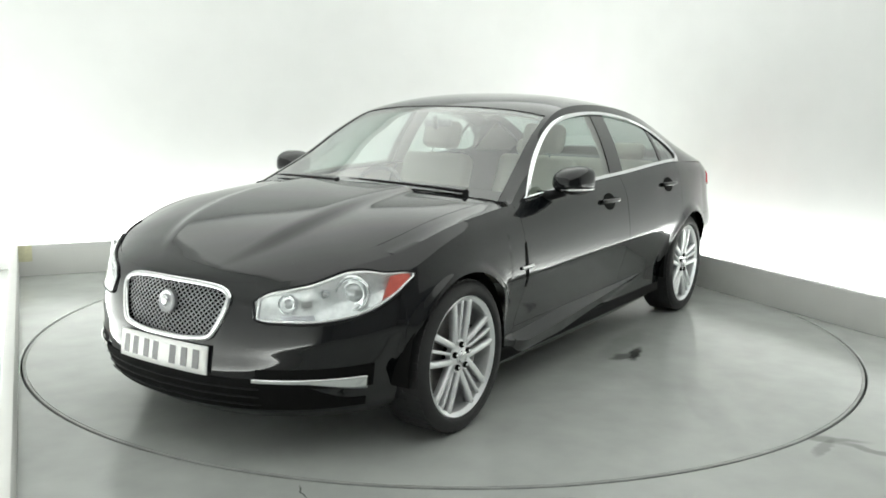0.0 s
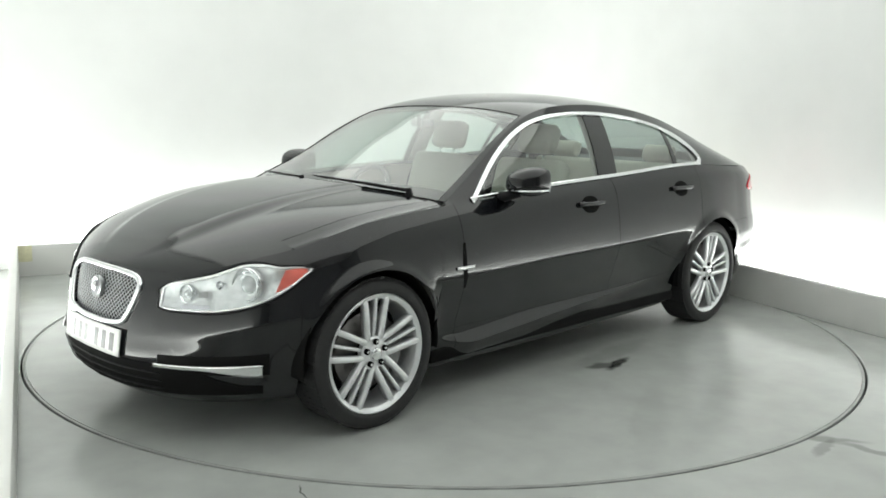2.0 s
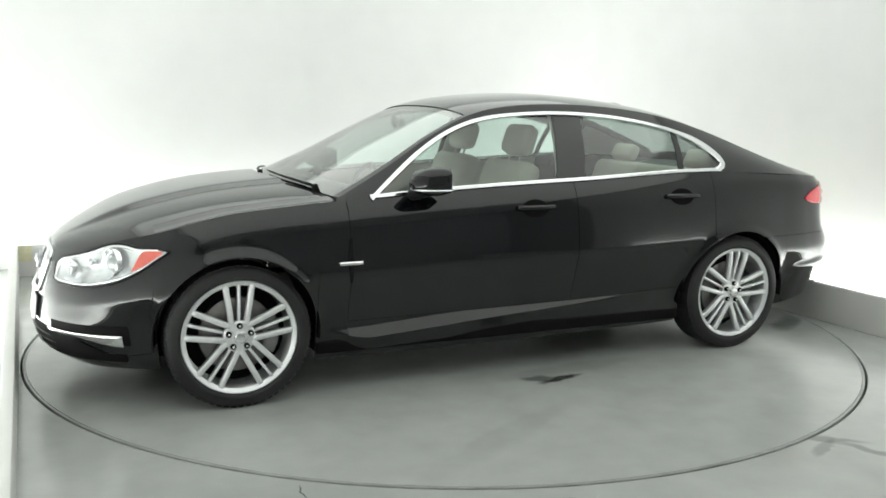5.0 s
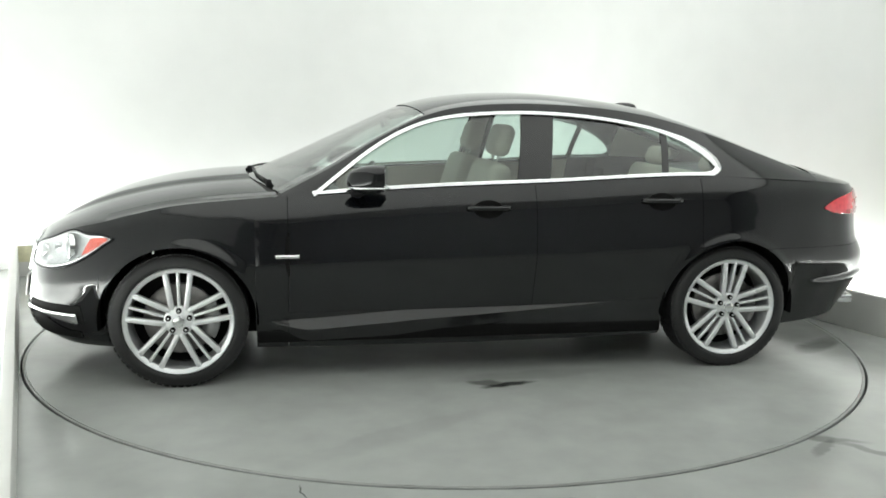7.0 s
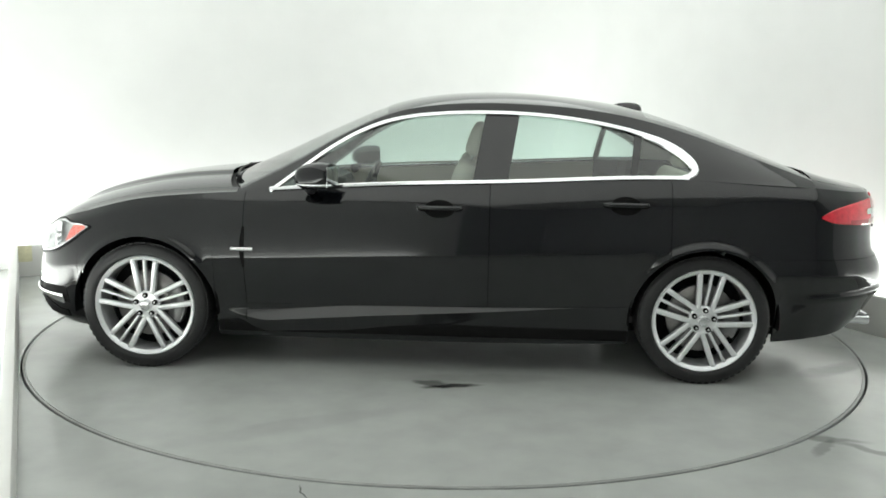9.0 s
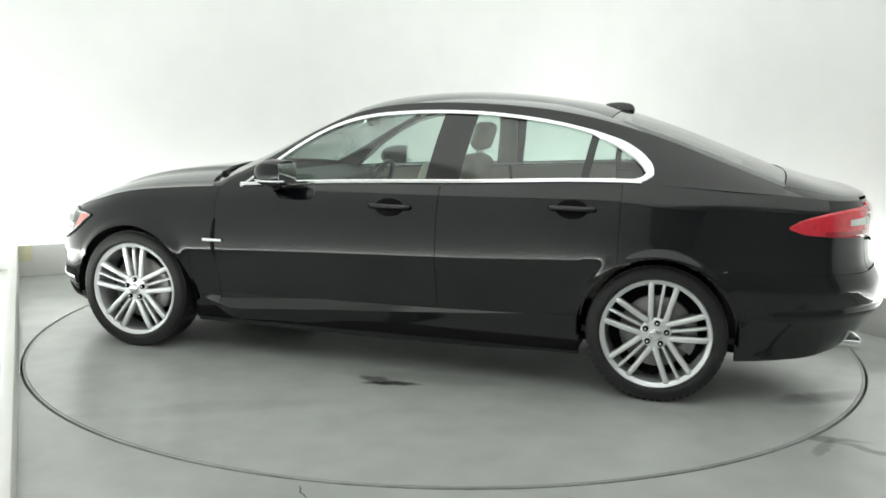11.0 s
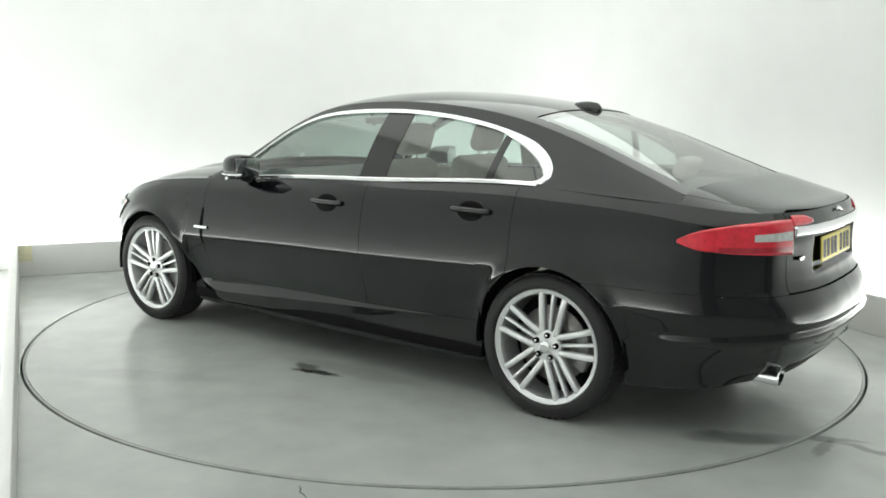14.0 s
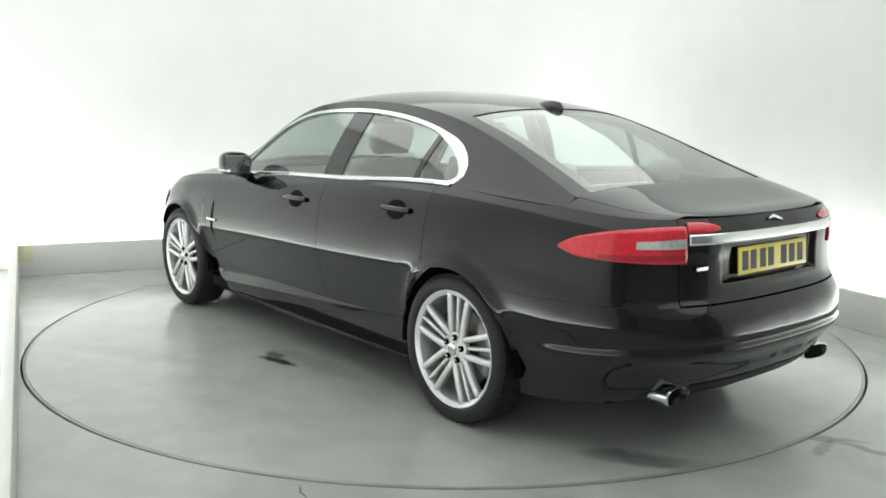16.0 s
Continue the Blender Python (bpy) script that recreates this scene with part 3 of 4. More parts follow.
def mirror(bm):
    bmesh.ops.scale(bm, vec=(1, -1, 1), verts=bm.verts[:])
    bmesh.ops.reverse_faces(bm, faces=bm.faces[:])
    return bm


def front_point(y, z, off=0.0):
    q = band(p_front(abs(y)), z, off)
    return Vector((q.x, math.copysign(q.y, y), q.z))


def build_front(car):
    # bumper skin with openings for lamps and grille
    p0 = p_at_x(XW + R_ARCH - 0.004)
    ps = spread(p0, 1, 150)
    n = 70
    bm = bmesh.new()
    for sgn in (1, -1):
        grid = []
        for p in ps:
            lo = z_bot(p)
            x = plan(p)[0]
            lo = max(lo, arch_floor(x, 0))
            hi = z_top(p)
            grid.append([(p, lo + (hi - lo) * j / n) for j in range(n + 1)])
        pts = [[band(*q) for q in col] for col in grid]
        vv = [[bm.verts.new((q.x, q.y * sgn, q.z)) for q in col] for col in pts]
        for i in range(len(ps) - 1):
            for j in range(n):
                pm, zm = (grid[i][j][0] + grid[i + 1][j][0]) / 2, (grid[i][j][1] + grid[i + 1][j + 1][1]) / 2
                c = (pts[i][j] + pts[i + 1][j + 1]) / 2
                if inside(HL_POLY, pm, zm) or (c.x > 2.0 and inside(GRILLE_FULL, c.y, zm)):
                    continue
                f = (vv[i][j], vv[i + 1][j], vv[i + 1][j + 1], vv[i][j + 1])
                bm.faces.new(f if sgn < 0 else f[::-1])
    bmesh.ops.remove_doubles(bm, verts=bm.verts[:], dist=0.0004)
    bmesh.ops.delete(bm, geom=[v for v in bm.verts if not v.link_faces], context="VERTS")
    bm.normal_update()
    if sum(f.normal.x for f in bm.faces) < 0:
        bmesh.ops.reverse_faces(bm, faces=bm.faces[:])
    bumper = panel("front_bumper", bm, PAINT, car, "", 0.003)
    # grille: chrome frame, dark backing and woven wire mesh
    pts = [front_point(y, z, 0.004) for y, z in GRILLE_FULL]
    sm = spline(range(len(pts) + 1), [tuple(q) for q in pts + pts[:1]])
    ring = [Vector(sm(k)) for k in np.linspace(0, len(pts), 91)[:-1]]
    grille = outline_tube("grille", ring, 0.013, CHROME, car, "chrome-framed radiator grille with woven mesh")
    cols = [[front_point(y, 0.468 + 0.23 * j / 10, -0.045) for j in range(11)] for y in spread(-0.33, 0.33, 20)]
    part("grille_backing", sheet(cols), DARK, grille)
    wires = bmesh.new()
    k = 0
    for slant in (1, -1):
        c = -0.9
        while c < 0.9:
            run = []
            for i in range(121):
                y = -0.33 + 0.66 * i / 120
                z = 0.585 + slant * 0.80 * (y - c)
                if inside(GRILLE_FULL, y, z):
                    run.append(front_point(y, z, -0.012 + 0.003 * slant))
                elif run:
                    break
            if len(run) > 2:
                t = tube(run[::2] if len(run) > 5 else run, 0.0022, 5)
                tmp = bpy.data.meshes.new("tmp")
                t.to_mesh(tmp)
                t.free()
                wires.from_mesh(tmp)
                bpy.data.meshes.remove(tmp)
            c += 0.027
    part("grille_mesh", wires, WIRE, grille, "bright woven wire mesh")
    # round badge
    bm = lathe([(0.0, 0.006), (0.030, 0.006), (0.034, 0.009), (0.042, 0.010), (0.048, 0.004), (0.048, -0.012)], 32)
    q = front_point(0, 0.605, 0.004)
    bm.transform(Matrix.Translation(q) @ Matrix.Rotation(radians(-90), 4, "Z") @ Matrix.Rotation(radians(8), 4, "X"))
    badge = part("grille_badge", bm, WIRE, grille, "round chrome badge", sharp=30)
    bm = bmesh.new()
    bmesh.ops.create_uvsphere(bm, u_segments=16, v_segments=10, radius=1, matrix=Matrix.Translation(q + Vector((0.010, 0, 0.002))) @ Matrix.Diagonal((0.012, 0.018, 0.024, 1)))
    part("badge_boss", bm, CHROME, badge)
    # number plate with plain bars, their black paled for the glare on it
    def plate_cols(y0, y1, z0, z1, off):
        return [[front_point(y, z0 + (z1 - z0) * j / 4, 0.0) * 0.65 + Vector((2.315 - 0.09 * (z - 0.43), y, z)) * 0.35 + Vector((off - 0.004, 0, 0)) for j, z in ((k, z0 + (z1 - z0) * k / 4) for k in range(5))] for y in spread(y0, y1, 12)]
    plate = panel("number_plate", sheet(plate_cols(-0.26, 0.26, 0.350, 0.462, 0.016)), WHITE_PLATE, car, "white front number plate", 0.008, 30)
    for y in (-0.215, -0.155, -0.085, -0.025, 0.075, 0.140, 0.205):
        panel("plate_bar", sheet(plate_cols(y - 0.018, y + 0.018, 0.369, 0.443, 0.0175)), WASHED_INK, plate, "", 0.0)
    # lower intakes and blades
    lower = panel("lower_intake", sheet(strip(p_front(0.80), 1.0, lambda f: 0.225 - 0.02 * f, lambda f: 0.262 + 0.083 * smoothstep(0.05, 0.42, f), 0.003, 48, 8), full=True), DARK, car, "black lower air intake", 0.0)
    for z in (0.24, 0.275, 0.31):
        pts = [front_point(y, z, 0.008) for y in spread(-0.46, 0.46, 40)]
        part("intake_bar", tube(pts, 0.0035, 6), TRIM, lower)
    for flip in (False, True):
        cols = strip(p_front(0.45), p_front(0.815), lambda f: 0.322 - 0.014 * f, lambda f: 0.388 + 0.014 * f, 0.002, 24, 6)
        pocket = panel("fog_intake", sheet(cols, flip=flip), DARK, car, "black side intake slot", 0.0)
        cols = strip(p_front(0.44), p_front(0.80), lambda f: 0.338 - 0.034 * smoothstep(0.4, 1, f), lambda f: 0.353 + 0.004 * f, 0.016, 24, 4)
        panel("intake_blade", sheet(cols, flip=flip), CHROME, pocket, "chrome blade", 0.01)
        build_headlight(car, flip)


def build_headlight(car, flip):
    def at(f, w, off):
        a, b = float(hl_lo(f)), float(hl_hi(f))
        return band(HL0 + (HL1 - HL0) * f, a + (b - a) * w, off)

    def cols(f0, f1, w0, w1, off, n=36, m=10):
        return [[at(f0 + (f1 - f0) * i / n, w0 + (w1 - w0) * j / m, off if not callable(off) else off((f0 + (f1 - f0) * i / n), w0 + (w1 - w0) * j / m)) for j in range(m + 1)] for i in range(n + 1)]

    sg = -1 if flip else 1
    dish = lambda f, w: -0.002 - 0.028 * math.sin(math.pi * min(max(w, 0), 1)) * math.sin(math.pi * min(max(f, 0), 1)) ** 0.5
    lamp = panel("headlight", sheet(cols(0, 1, 0, 1, dish), flip=flip), LAMP_BOWL, car, "clear-lens headlight with chrome bowls and an amber-red corner", 0.0)
    cover = panel("lens_cover", sheet(cols(0, 1, 0, 1, 0.006), flip=flip), CLEAR, lamp, "clear cover", 0.0)
    cover.visible_shadow = False
    ring = [at(f, 1, 0.004) for f in spread(0, 1, 50)] + [at(f, 0, 0.004) for f in spread(1, 0, 50)][1:-1]
    ring = [Vector((q.x, q.y * sg, q.z)) for q in ring]
    part("lamp_seal", tube(ring, 0.0055, 6, True), TRIM, lamp)
    # corner reflector
    cc = [[at(0.95 + (0.735 + 0.10 * w - 0.95) * k / 16, w, 0.001) for w in spread(0.16, 0.84, 8)] for k in range(17)]
    panel("corner_reflector", sheet(cc, flip=flip), AMBER, lamp, "amber-red corner reflector", 0.0)
    # pale bezel round the edge, washer flap and a small dark louvre
    ring = [at(0.03 + 0.94 * f, 0.93, 0.0) for f in spread(0, 1, 40)] + [at(0.03 + 0.94 * f, 0.07, 0.0) for f in spread(1, 0, 40)]
    part("bezel", tube([Vector((q.x, q.y * sg, q.z)) for q in ring], 0.0075, 6, True), LAMP_BOWL, lamp, "pale inner bezel")
    flap = [[at(f + 0.05 * (0.24 - w), w, 0.004) for w in spread(0.05, 0.24, 4)] for f in spread(0.17, 0.36, 8)]
    panel("washer_flap", sheet(flap, flip=flip), WASHER, lamp, "grey washer flap", 0.003)
    louvre = [[at(f, w, -0.004) for w in spread(0.42, 0.58, 3)] for f in spread(0.285, 0.345, 4)]
    panel("louvre", sheet(louvre, flip=flip), CALIPER, lamp, "", 0.003)
    # main projector and small inner bowls
    for f, w, r, tilt in ((0.585, 0.52, 0.070, 0), (0.20, 0.55, 0.038, 0), (0.42, 0.66, 0.018, 0)):
        c = at(f, w, -0.012)
        p = HL0 + (HL1 - HL0) * f
        n = out_normal(p)
        dirv = Vector((n[0] + 0.5, n[1] * 0.6, 0.10)).normalized()
        c = Vector((c.x, c.y * sg, c.z))
        dirv.y *= sg
        turn = Vector((0, 1, 0)).rotation_difference(dirv).to_matrix().to_4x4()
        bm = lathe([(r, -0.02), (r, 0.004), (r * 0.95, 0.008), (r * 0.86, 0.004), (r * 0.74, -0.012), (r * 0.66, -0.014), (r * 0.62, -0.006), (r * 0.55, -0.006), (r * 0.53, -0.018)], 36)
        bm.transform(Matrix.Translation(c) @ turn)
        bowl = part("lamp_bowl", bm, CHROME, lamp, "chrome lamp ring", sharp=30)
        bm = lathe([(r * 0.54, -0.016), (r * 0.45, -0.004), (r * 0.3, 0.006), (r * 0.12, 0.010), (0.0, 0.0105)], 28)
        bm.transform(Matrix.Translation(c) @ turn)
        part("projector_lens", bm, LENS if r > 0.03 else LAMP_BOWL, bowl)


def plate_at(car, c, sgn, mat, label):
    lean = radians(8)
    m = Matrix.Translation(c) @ Matrix.Rotation(radians(90 if sgn > 0 else -90), 4, "Z") @ Matrix.Rotation(radians(90) - lean * (1 if sgn > 0 else 0.6), 4, "X")
    plate = part("number_plate", box(-0.26, 0.26, -0.056, 0.056, -0.004, 0.004, 0.003, m), mat, car, label, sharp=30)
    for x in (-0.215, -0.155, -0.085, -0.025, 0.075, 0.140, 0.205):
        part("plate_bar", box(x - 0.021, x + 0.021, -0.039, 0.039, 0.0035, 0.0055, 0, m), INK, plate, smooth=False)


def build_rear(car):
    # bumper
    xs = [p_at_x(x) for x in [-1.6435] + [x for x in round_spread(-XW, R_ARCH - 0.0005, 80) if x < -1.6465] + spread(-XW - R_ARCH - 0.002, -2.1, 12)]
    ps = xs + spread(p_at_x(-2.1), 0, 60)[1:]
    cols = []
    for p in ps:
        lo = max(z_bot(p), arch_floor(plan(p)[0], 0))
        cols.append([band(p, lo + (SPLIT - 0.0015 - lo) * j / 44) for j in range(45)])
    panel("rear_bumper", sheet(cols, full=True), PAINT, car)
    panel("rear_valance", sheet(strip(p_rear(0.5), 0, const(0.275), const(0.335), 0.003, 20, 4), full=True), TRIM, car, "", 0.0)
    plate_at(car, band(0, 0.812, -0.012), -1, YELLOW_PLATE, "yellow rear number plate")
    panel("chrome_bar", sheet(strip(p_rear(0.556), 0, const(0.892), const(0.935), 0.012, 40, 4), full=True), CHROME, car, "broad chrome bar over the number plate", 0.012)
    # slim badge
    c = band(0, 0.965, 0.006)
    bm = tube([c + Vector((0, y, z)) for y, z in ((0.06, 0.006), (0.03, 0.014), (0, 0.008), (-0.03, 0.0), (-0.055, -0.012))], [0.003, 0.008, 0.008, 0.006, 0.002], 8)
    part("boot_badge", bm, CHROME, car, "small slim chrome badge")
    for y in (0.49,):
        c = band(p_rear(y), 0.80, 0.006)
        part("model_badge", box(c.x - 0.004, c.x + 0.003, c.y - 0.035, c.y + 0.035, c.z - 0.008, c.z + 0.008, 0.002), CHROME, car)
    for flip in (False, True):
        p0, p1 = p_at_x(-2.03), p_rear(0.565)
        hi = spline([0, 0.1, 0.3, 0.6, 0.85, 1], [0.880, 0.908, 0.938, 0.958, 0.966, 0.966])
        lo = spline([0, 0.1, 0.3, 0.6, 1], [0.868, 0.848, 0.836, 0.828, 0.822])
        lamp = panel("tail_light", sheet(strip(p0, p1, lambda f: float(lo(f)), lambda f: float(hi(f)), 0.008, 40, 10), flip=flip), RED, car, "red wraparound tail light with a clear reversing lens", 0.008)
        q0, q1 = p0 + (p1 - p0) * 0.58, p0 + (p1 - p0) * 0.985
        panel("reversing_lens", sheet(strip(q0, q1, const(0.882), lambda f: 0.910 + 0.010 * f, 0.011, 16, 4), flip=flip), REVERSE, lamp, "clear reversing lens", 0.004)
        q0 = p0 + (p1 - p0) * 0.30
        panel("lamp_band", sheet(strip(q0, q1, const(0.836), const(0.858), 0.010, 20, 3), flip=flip), DEEP_RED, lamp, "", 0.003)
        panel("inner_tail_light", sheet(strip(p_rear(0.558), p_rear(0.39), lambda f: 0.938 + 0.010 * f ** 4, lambda f: 0.980 - 0.022 * f ** 3, 0.008, 16, 4), flip=flip), RED, car, "red inner tail light on the boot lid", 0.006)
        # tailpipe
        ring = []
        for k in range(24):
            a = 2 * math.pi * k / 24
            ca, sa = math.cos(a), math.sin(a)
            ring.append((0.090 * math.copysign(abs(ca) ** 0.6, ca), 0.034 * math.copysign(abs(sa) ** 0.7, sa)))
        bm = bmesh.new()
        prof = [(-2.24, 0.90), (-2.370, 1.0), (-2.388, 1.04), (-2.392, 0.92), (-2.36, 0.86), (-2.27, 0.84)]
        loops = [[bm.verts.new((x - 0.25 * y * 0.5, (0.53 + y * k) * (-1 if flip else 1), 0.300 + z * k)) for y, z in ring] for x, k in prof]
        for a, b in zip(loops, loops[1:]):
            for k in range(24):
                bm.faces.new((a[k], a[(k + 1) % 24], b[(k + 1) % 24], b[k]))
        bmesh.ops.recalc_face_normals(bm, faces=bm.faces[:])
        pipe = part("tailpipe", bm, CHROME, car, "oval chrome tailpipe", sharp=50)
        bm = bmesh.new()
        bm.faces.new([bm.verts.new((-2.350 - 0.125 * y, (0.53 + y * 0.88) * (-1 if flip else 1), 0.300 + z * 0.88)) for y, z in ring])
        part("pipe_bore", bm, DARK, pipe, smooth=False)
    # shark fin on the roof
    bm = bmesh.new()
    c = crown(7.0, 0)
    rings = []
    for h, l, w, sh in ((-0.01, 0.085, 0.030, 0), (0.008, 0.080, 0.027, -0.004), (0.018, 0.062, 0.018, -0.016), (0.025, 0.040, 0.010, -0.028), (0.028, 0.018, 0.003, -0.036)):
        rings.append([bm.verts.new((c.x + sh + l * math.cos(a), w * math.sin(a), c.z + h - 0.16 * (l * math.cos(a)) * -1)) for a in [2 * math.pi * k / 20 for k in range(20)]])
    for a, b in zip(rings, rings[1:]):
        for k in range(20):
            bm.faces.new((a[k], a[(k + 1) % 20], b[(k + 1) % 20], b[k]))
    bm.faces.new(rings[-1])
    bmesh.ops.recalc_face_normals(bm, faces=bm.faces[:])
    part("roof_aerial", bm, GLOSS_TRIM, car, "low black roof aerial pod")


def cushion(x0, x1, y0, y1, z0, z1, bevel, m=None):
    bm = box(x0, x1, y0, y1, z0, z1, bevel)
    if m is not None:
        bm.transform(m)
    return bm


def build_cabin(car):
    part("cabin_floor", box(-1.9, 0.9, -0.72, 0.72, 0.27, 0.31, 0.01), DARK_LEATHER, car)
    for y in (0.37, -0.37):
        back = pose(-0.06, y, 0.55, 0, -18, 0)
        seat = part("front_seat", cushion(-0.12, 0.40, y - 0.26, y + 0.26, 0.42, 0.58, 0.05), LEATHER, car, "cream leather front seat")
        part("backrest", cushion(-0.07, 0.07, -0.25, 0.25, -0.02, 0.57, 0.055, back), LEATHER, seat)
        part("headrest", cushion(-0.045, 0.055, -0.135, 0.135, 0.605, 0.785, 0.045, back), LEATHER, seat)
        for s in (0.06, -0.06):
            part("headrest_post", tube([back @ Vector((0, s, 0.55)), back @ Vector((0, s, 0.64))], 0.007, 8), CHROME, seat)
    bench = part("rear_seat", cushion(-1.35, -0.85, -0.66, 0.66, 0.42, 0.60, 0.05), LEATHER, car, "cream leather rear bench")
    back = pose(-1.33, 0, 0.55, 0, -24, 0)
    part("backrest", cushion(-0.08, 0.06, -0.64, 0.64, 0, 0.52, 0.05, back), LEATHER, bench)
    for y in (0.40, -0.40):
        part("headrest", cushion(-0.04, 0.045, y - 0.12, y + 0.12, 0.53, 0.65, 0.035, back), LEATHER, bench)
    part("parcel_shelf", box(-1.98, -1.52, -0.60, 0.60, 1.00, 1.03, 0.01), DARK_LEATHER, car)
    # dashboard and wheel
    bm = bmesh.new()
    prof = [(1.06, 0.80), (1.04, 0.955), (0.86, 0.975), (0.70, 0.965), (0.61, 0.93), (0.585, 0.88), (0.60, 0.70), (0.66, 0.55)]
    rows = [[bm.verts.new((x + 0.03 * (1 - (y / 0.7) ** 2), y, z)) for x, z in prof] for y in spread(-0.72, 0.72, 16)]
    for a, b in zip(rows, rows[1:]):
        for k in range(len(prof) - 1):
            bm.faces.new((a[k], a[k + 1], b[k + 1], b[k]))
    bmesh.ops.recalc_face_normals(bm, faces=bm.faces[:])
    panel("dashboard", bm, DARK_LEATHER, car, "dark dashboard", 0.02)
    m = pose(0.45, -0.37, 0.86, 0, 66, 0)
    pts = [m @ Vector((0.185 * math.cos(a), 0.185 * math.sin(a), 0)) for a in spread(0, 2 * math.pi, 40)[:-1]]
    sw = part("steering_wheel", tube(pts, 0.016, 10, True), DARK_LEATHER, car, "dark leather steering wheel")
    part("wheel_hub", cushion(-0.075, 0.075, -0.085, 0.085, -0.035, 0.01, 0.02, m), DARK_LEATHER, sw)
    for y in (1, -1):
        part("wheel_spoke", tube([m @ Vector((0, 0.07 * y, -0.01)), m @ Vector((0, 0.18 * y, 0))], 0.014, 8), DARK_LEATHER, sw)
    part("steering_column", tube([m @ Vector((0, 0, -0.02)), m @ Vector((0, 0, -0.25))], 0.04, 12), DARK_LEATHER, sw)
    # headlining and door cards
    cols = [[crown(s, v, -0.03) for v in spread(0, 0.93, 10)] for s in spread(2.9, 7.15, 24)]
    panel("headlining", sheet(cols, full=True), LINING, car, "pale cloth headlining", 0.0)
    for flip in (False, True):
        for x0, x1 in ((0.90, -0.34), (-0.36, -1.06)):
            cols = [[band(p_at_x(x), max(0.35, arch_floor(x - 0.04, 0) + 0.06) + (belt_z(x) - 0.01 - max(0.35, arch_floor(x - 0.04, 0) + 0.06)) * j / 6, -0.035) for j in range(7)] for x in spread(x0, x1, 20)]
            panel("door_card", sheet(cols, flip=flip), LEATHER, car, "cream leather door trim", 0.0)
        cols = [[side(x, belt_z(x) + 0.01 + (float(rail_at(x)[1]) - 0.02 - belt_z(x)) * j / 8, -0.05) for j in range(9)] for x in spread(-1.36, -1.85, 10)]
        panel("pillar_trim", sheet(cols, flip=flip), LINING, car, "", 0.0)
        cols = [[side(x - 0.15 * (j / 8 - 0.5) * 0.3, belt_z(x) + 0.01 + (float(rail_at(x)[1]) - 0.05 - belt_z(x)) * j / 8, -0.045) for j in range(9)] for x in spread(-0.30, -0.42, 4)]
        panel("belt_pillar_trim", sheet(cols, flip=flip), LINING, car, "", 0.01)
    c = crown(2.6, 0, -0.09)
    part("rear_view_mirror", box(c.x - 0.03, c.x, -0.09, 0.09, c.z + 0.012, c.z + 0.056, 0.013), CALIPER, car)
    part("mirror_stalk", tube([(c.x, 0, c.z), tuple(crown(2.55, 0, -0.01))], 0.012, 8), DARK_LEATHER, car)


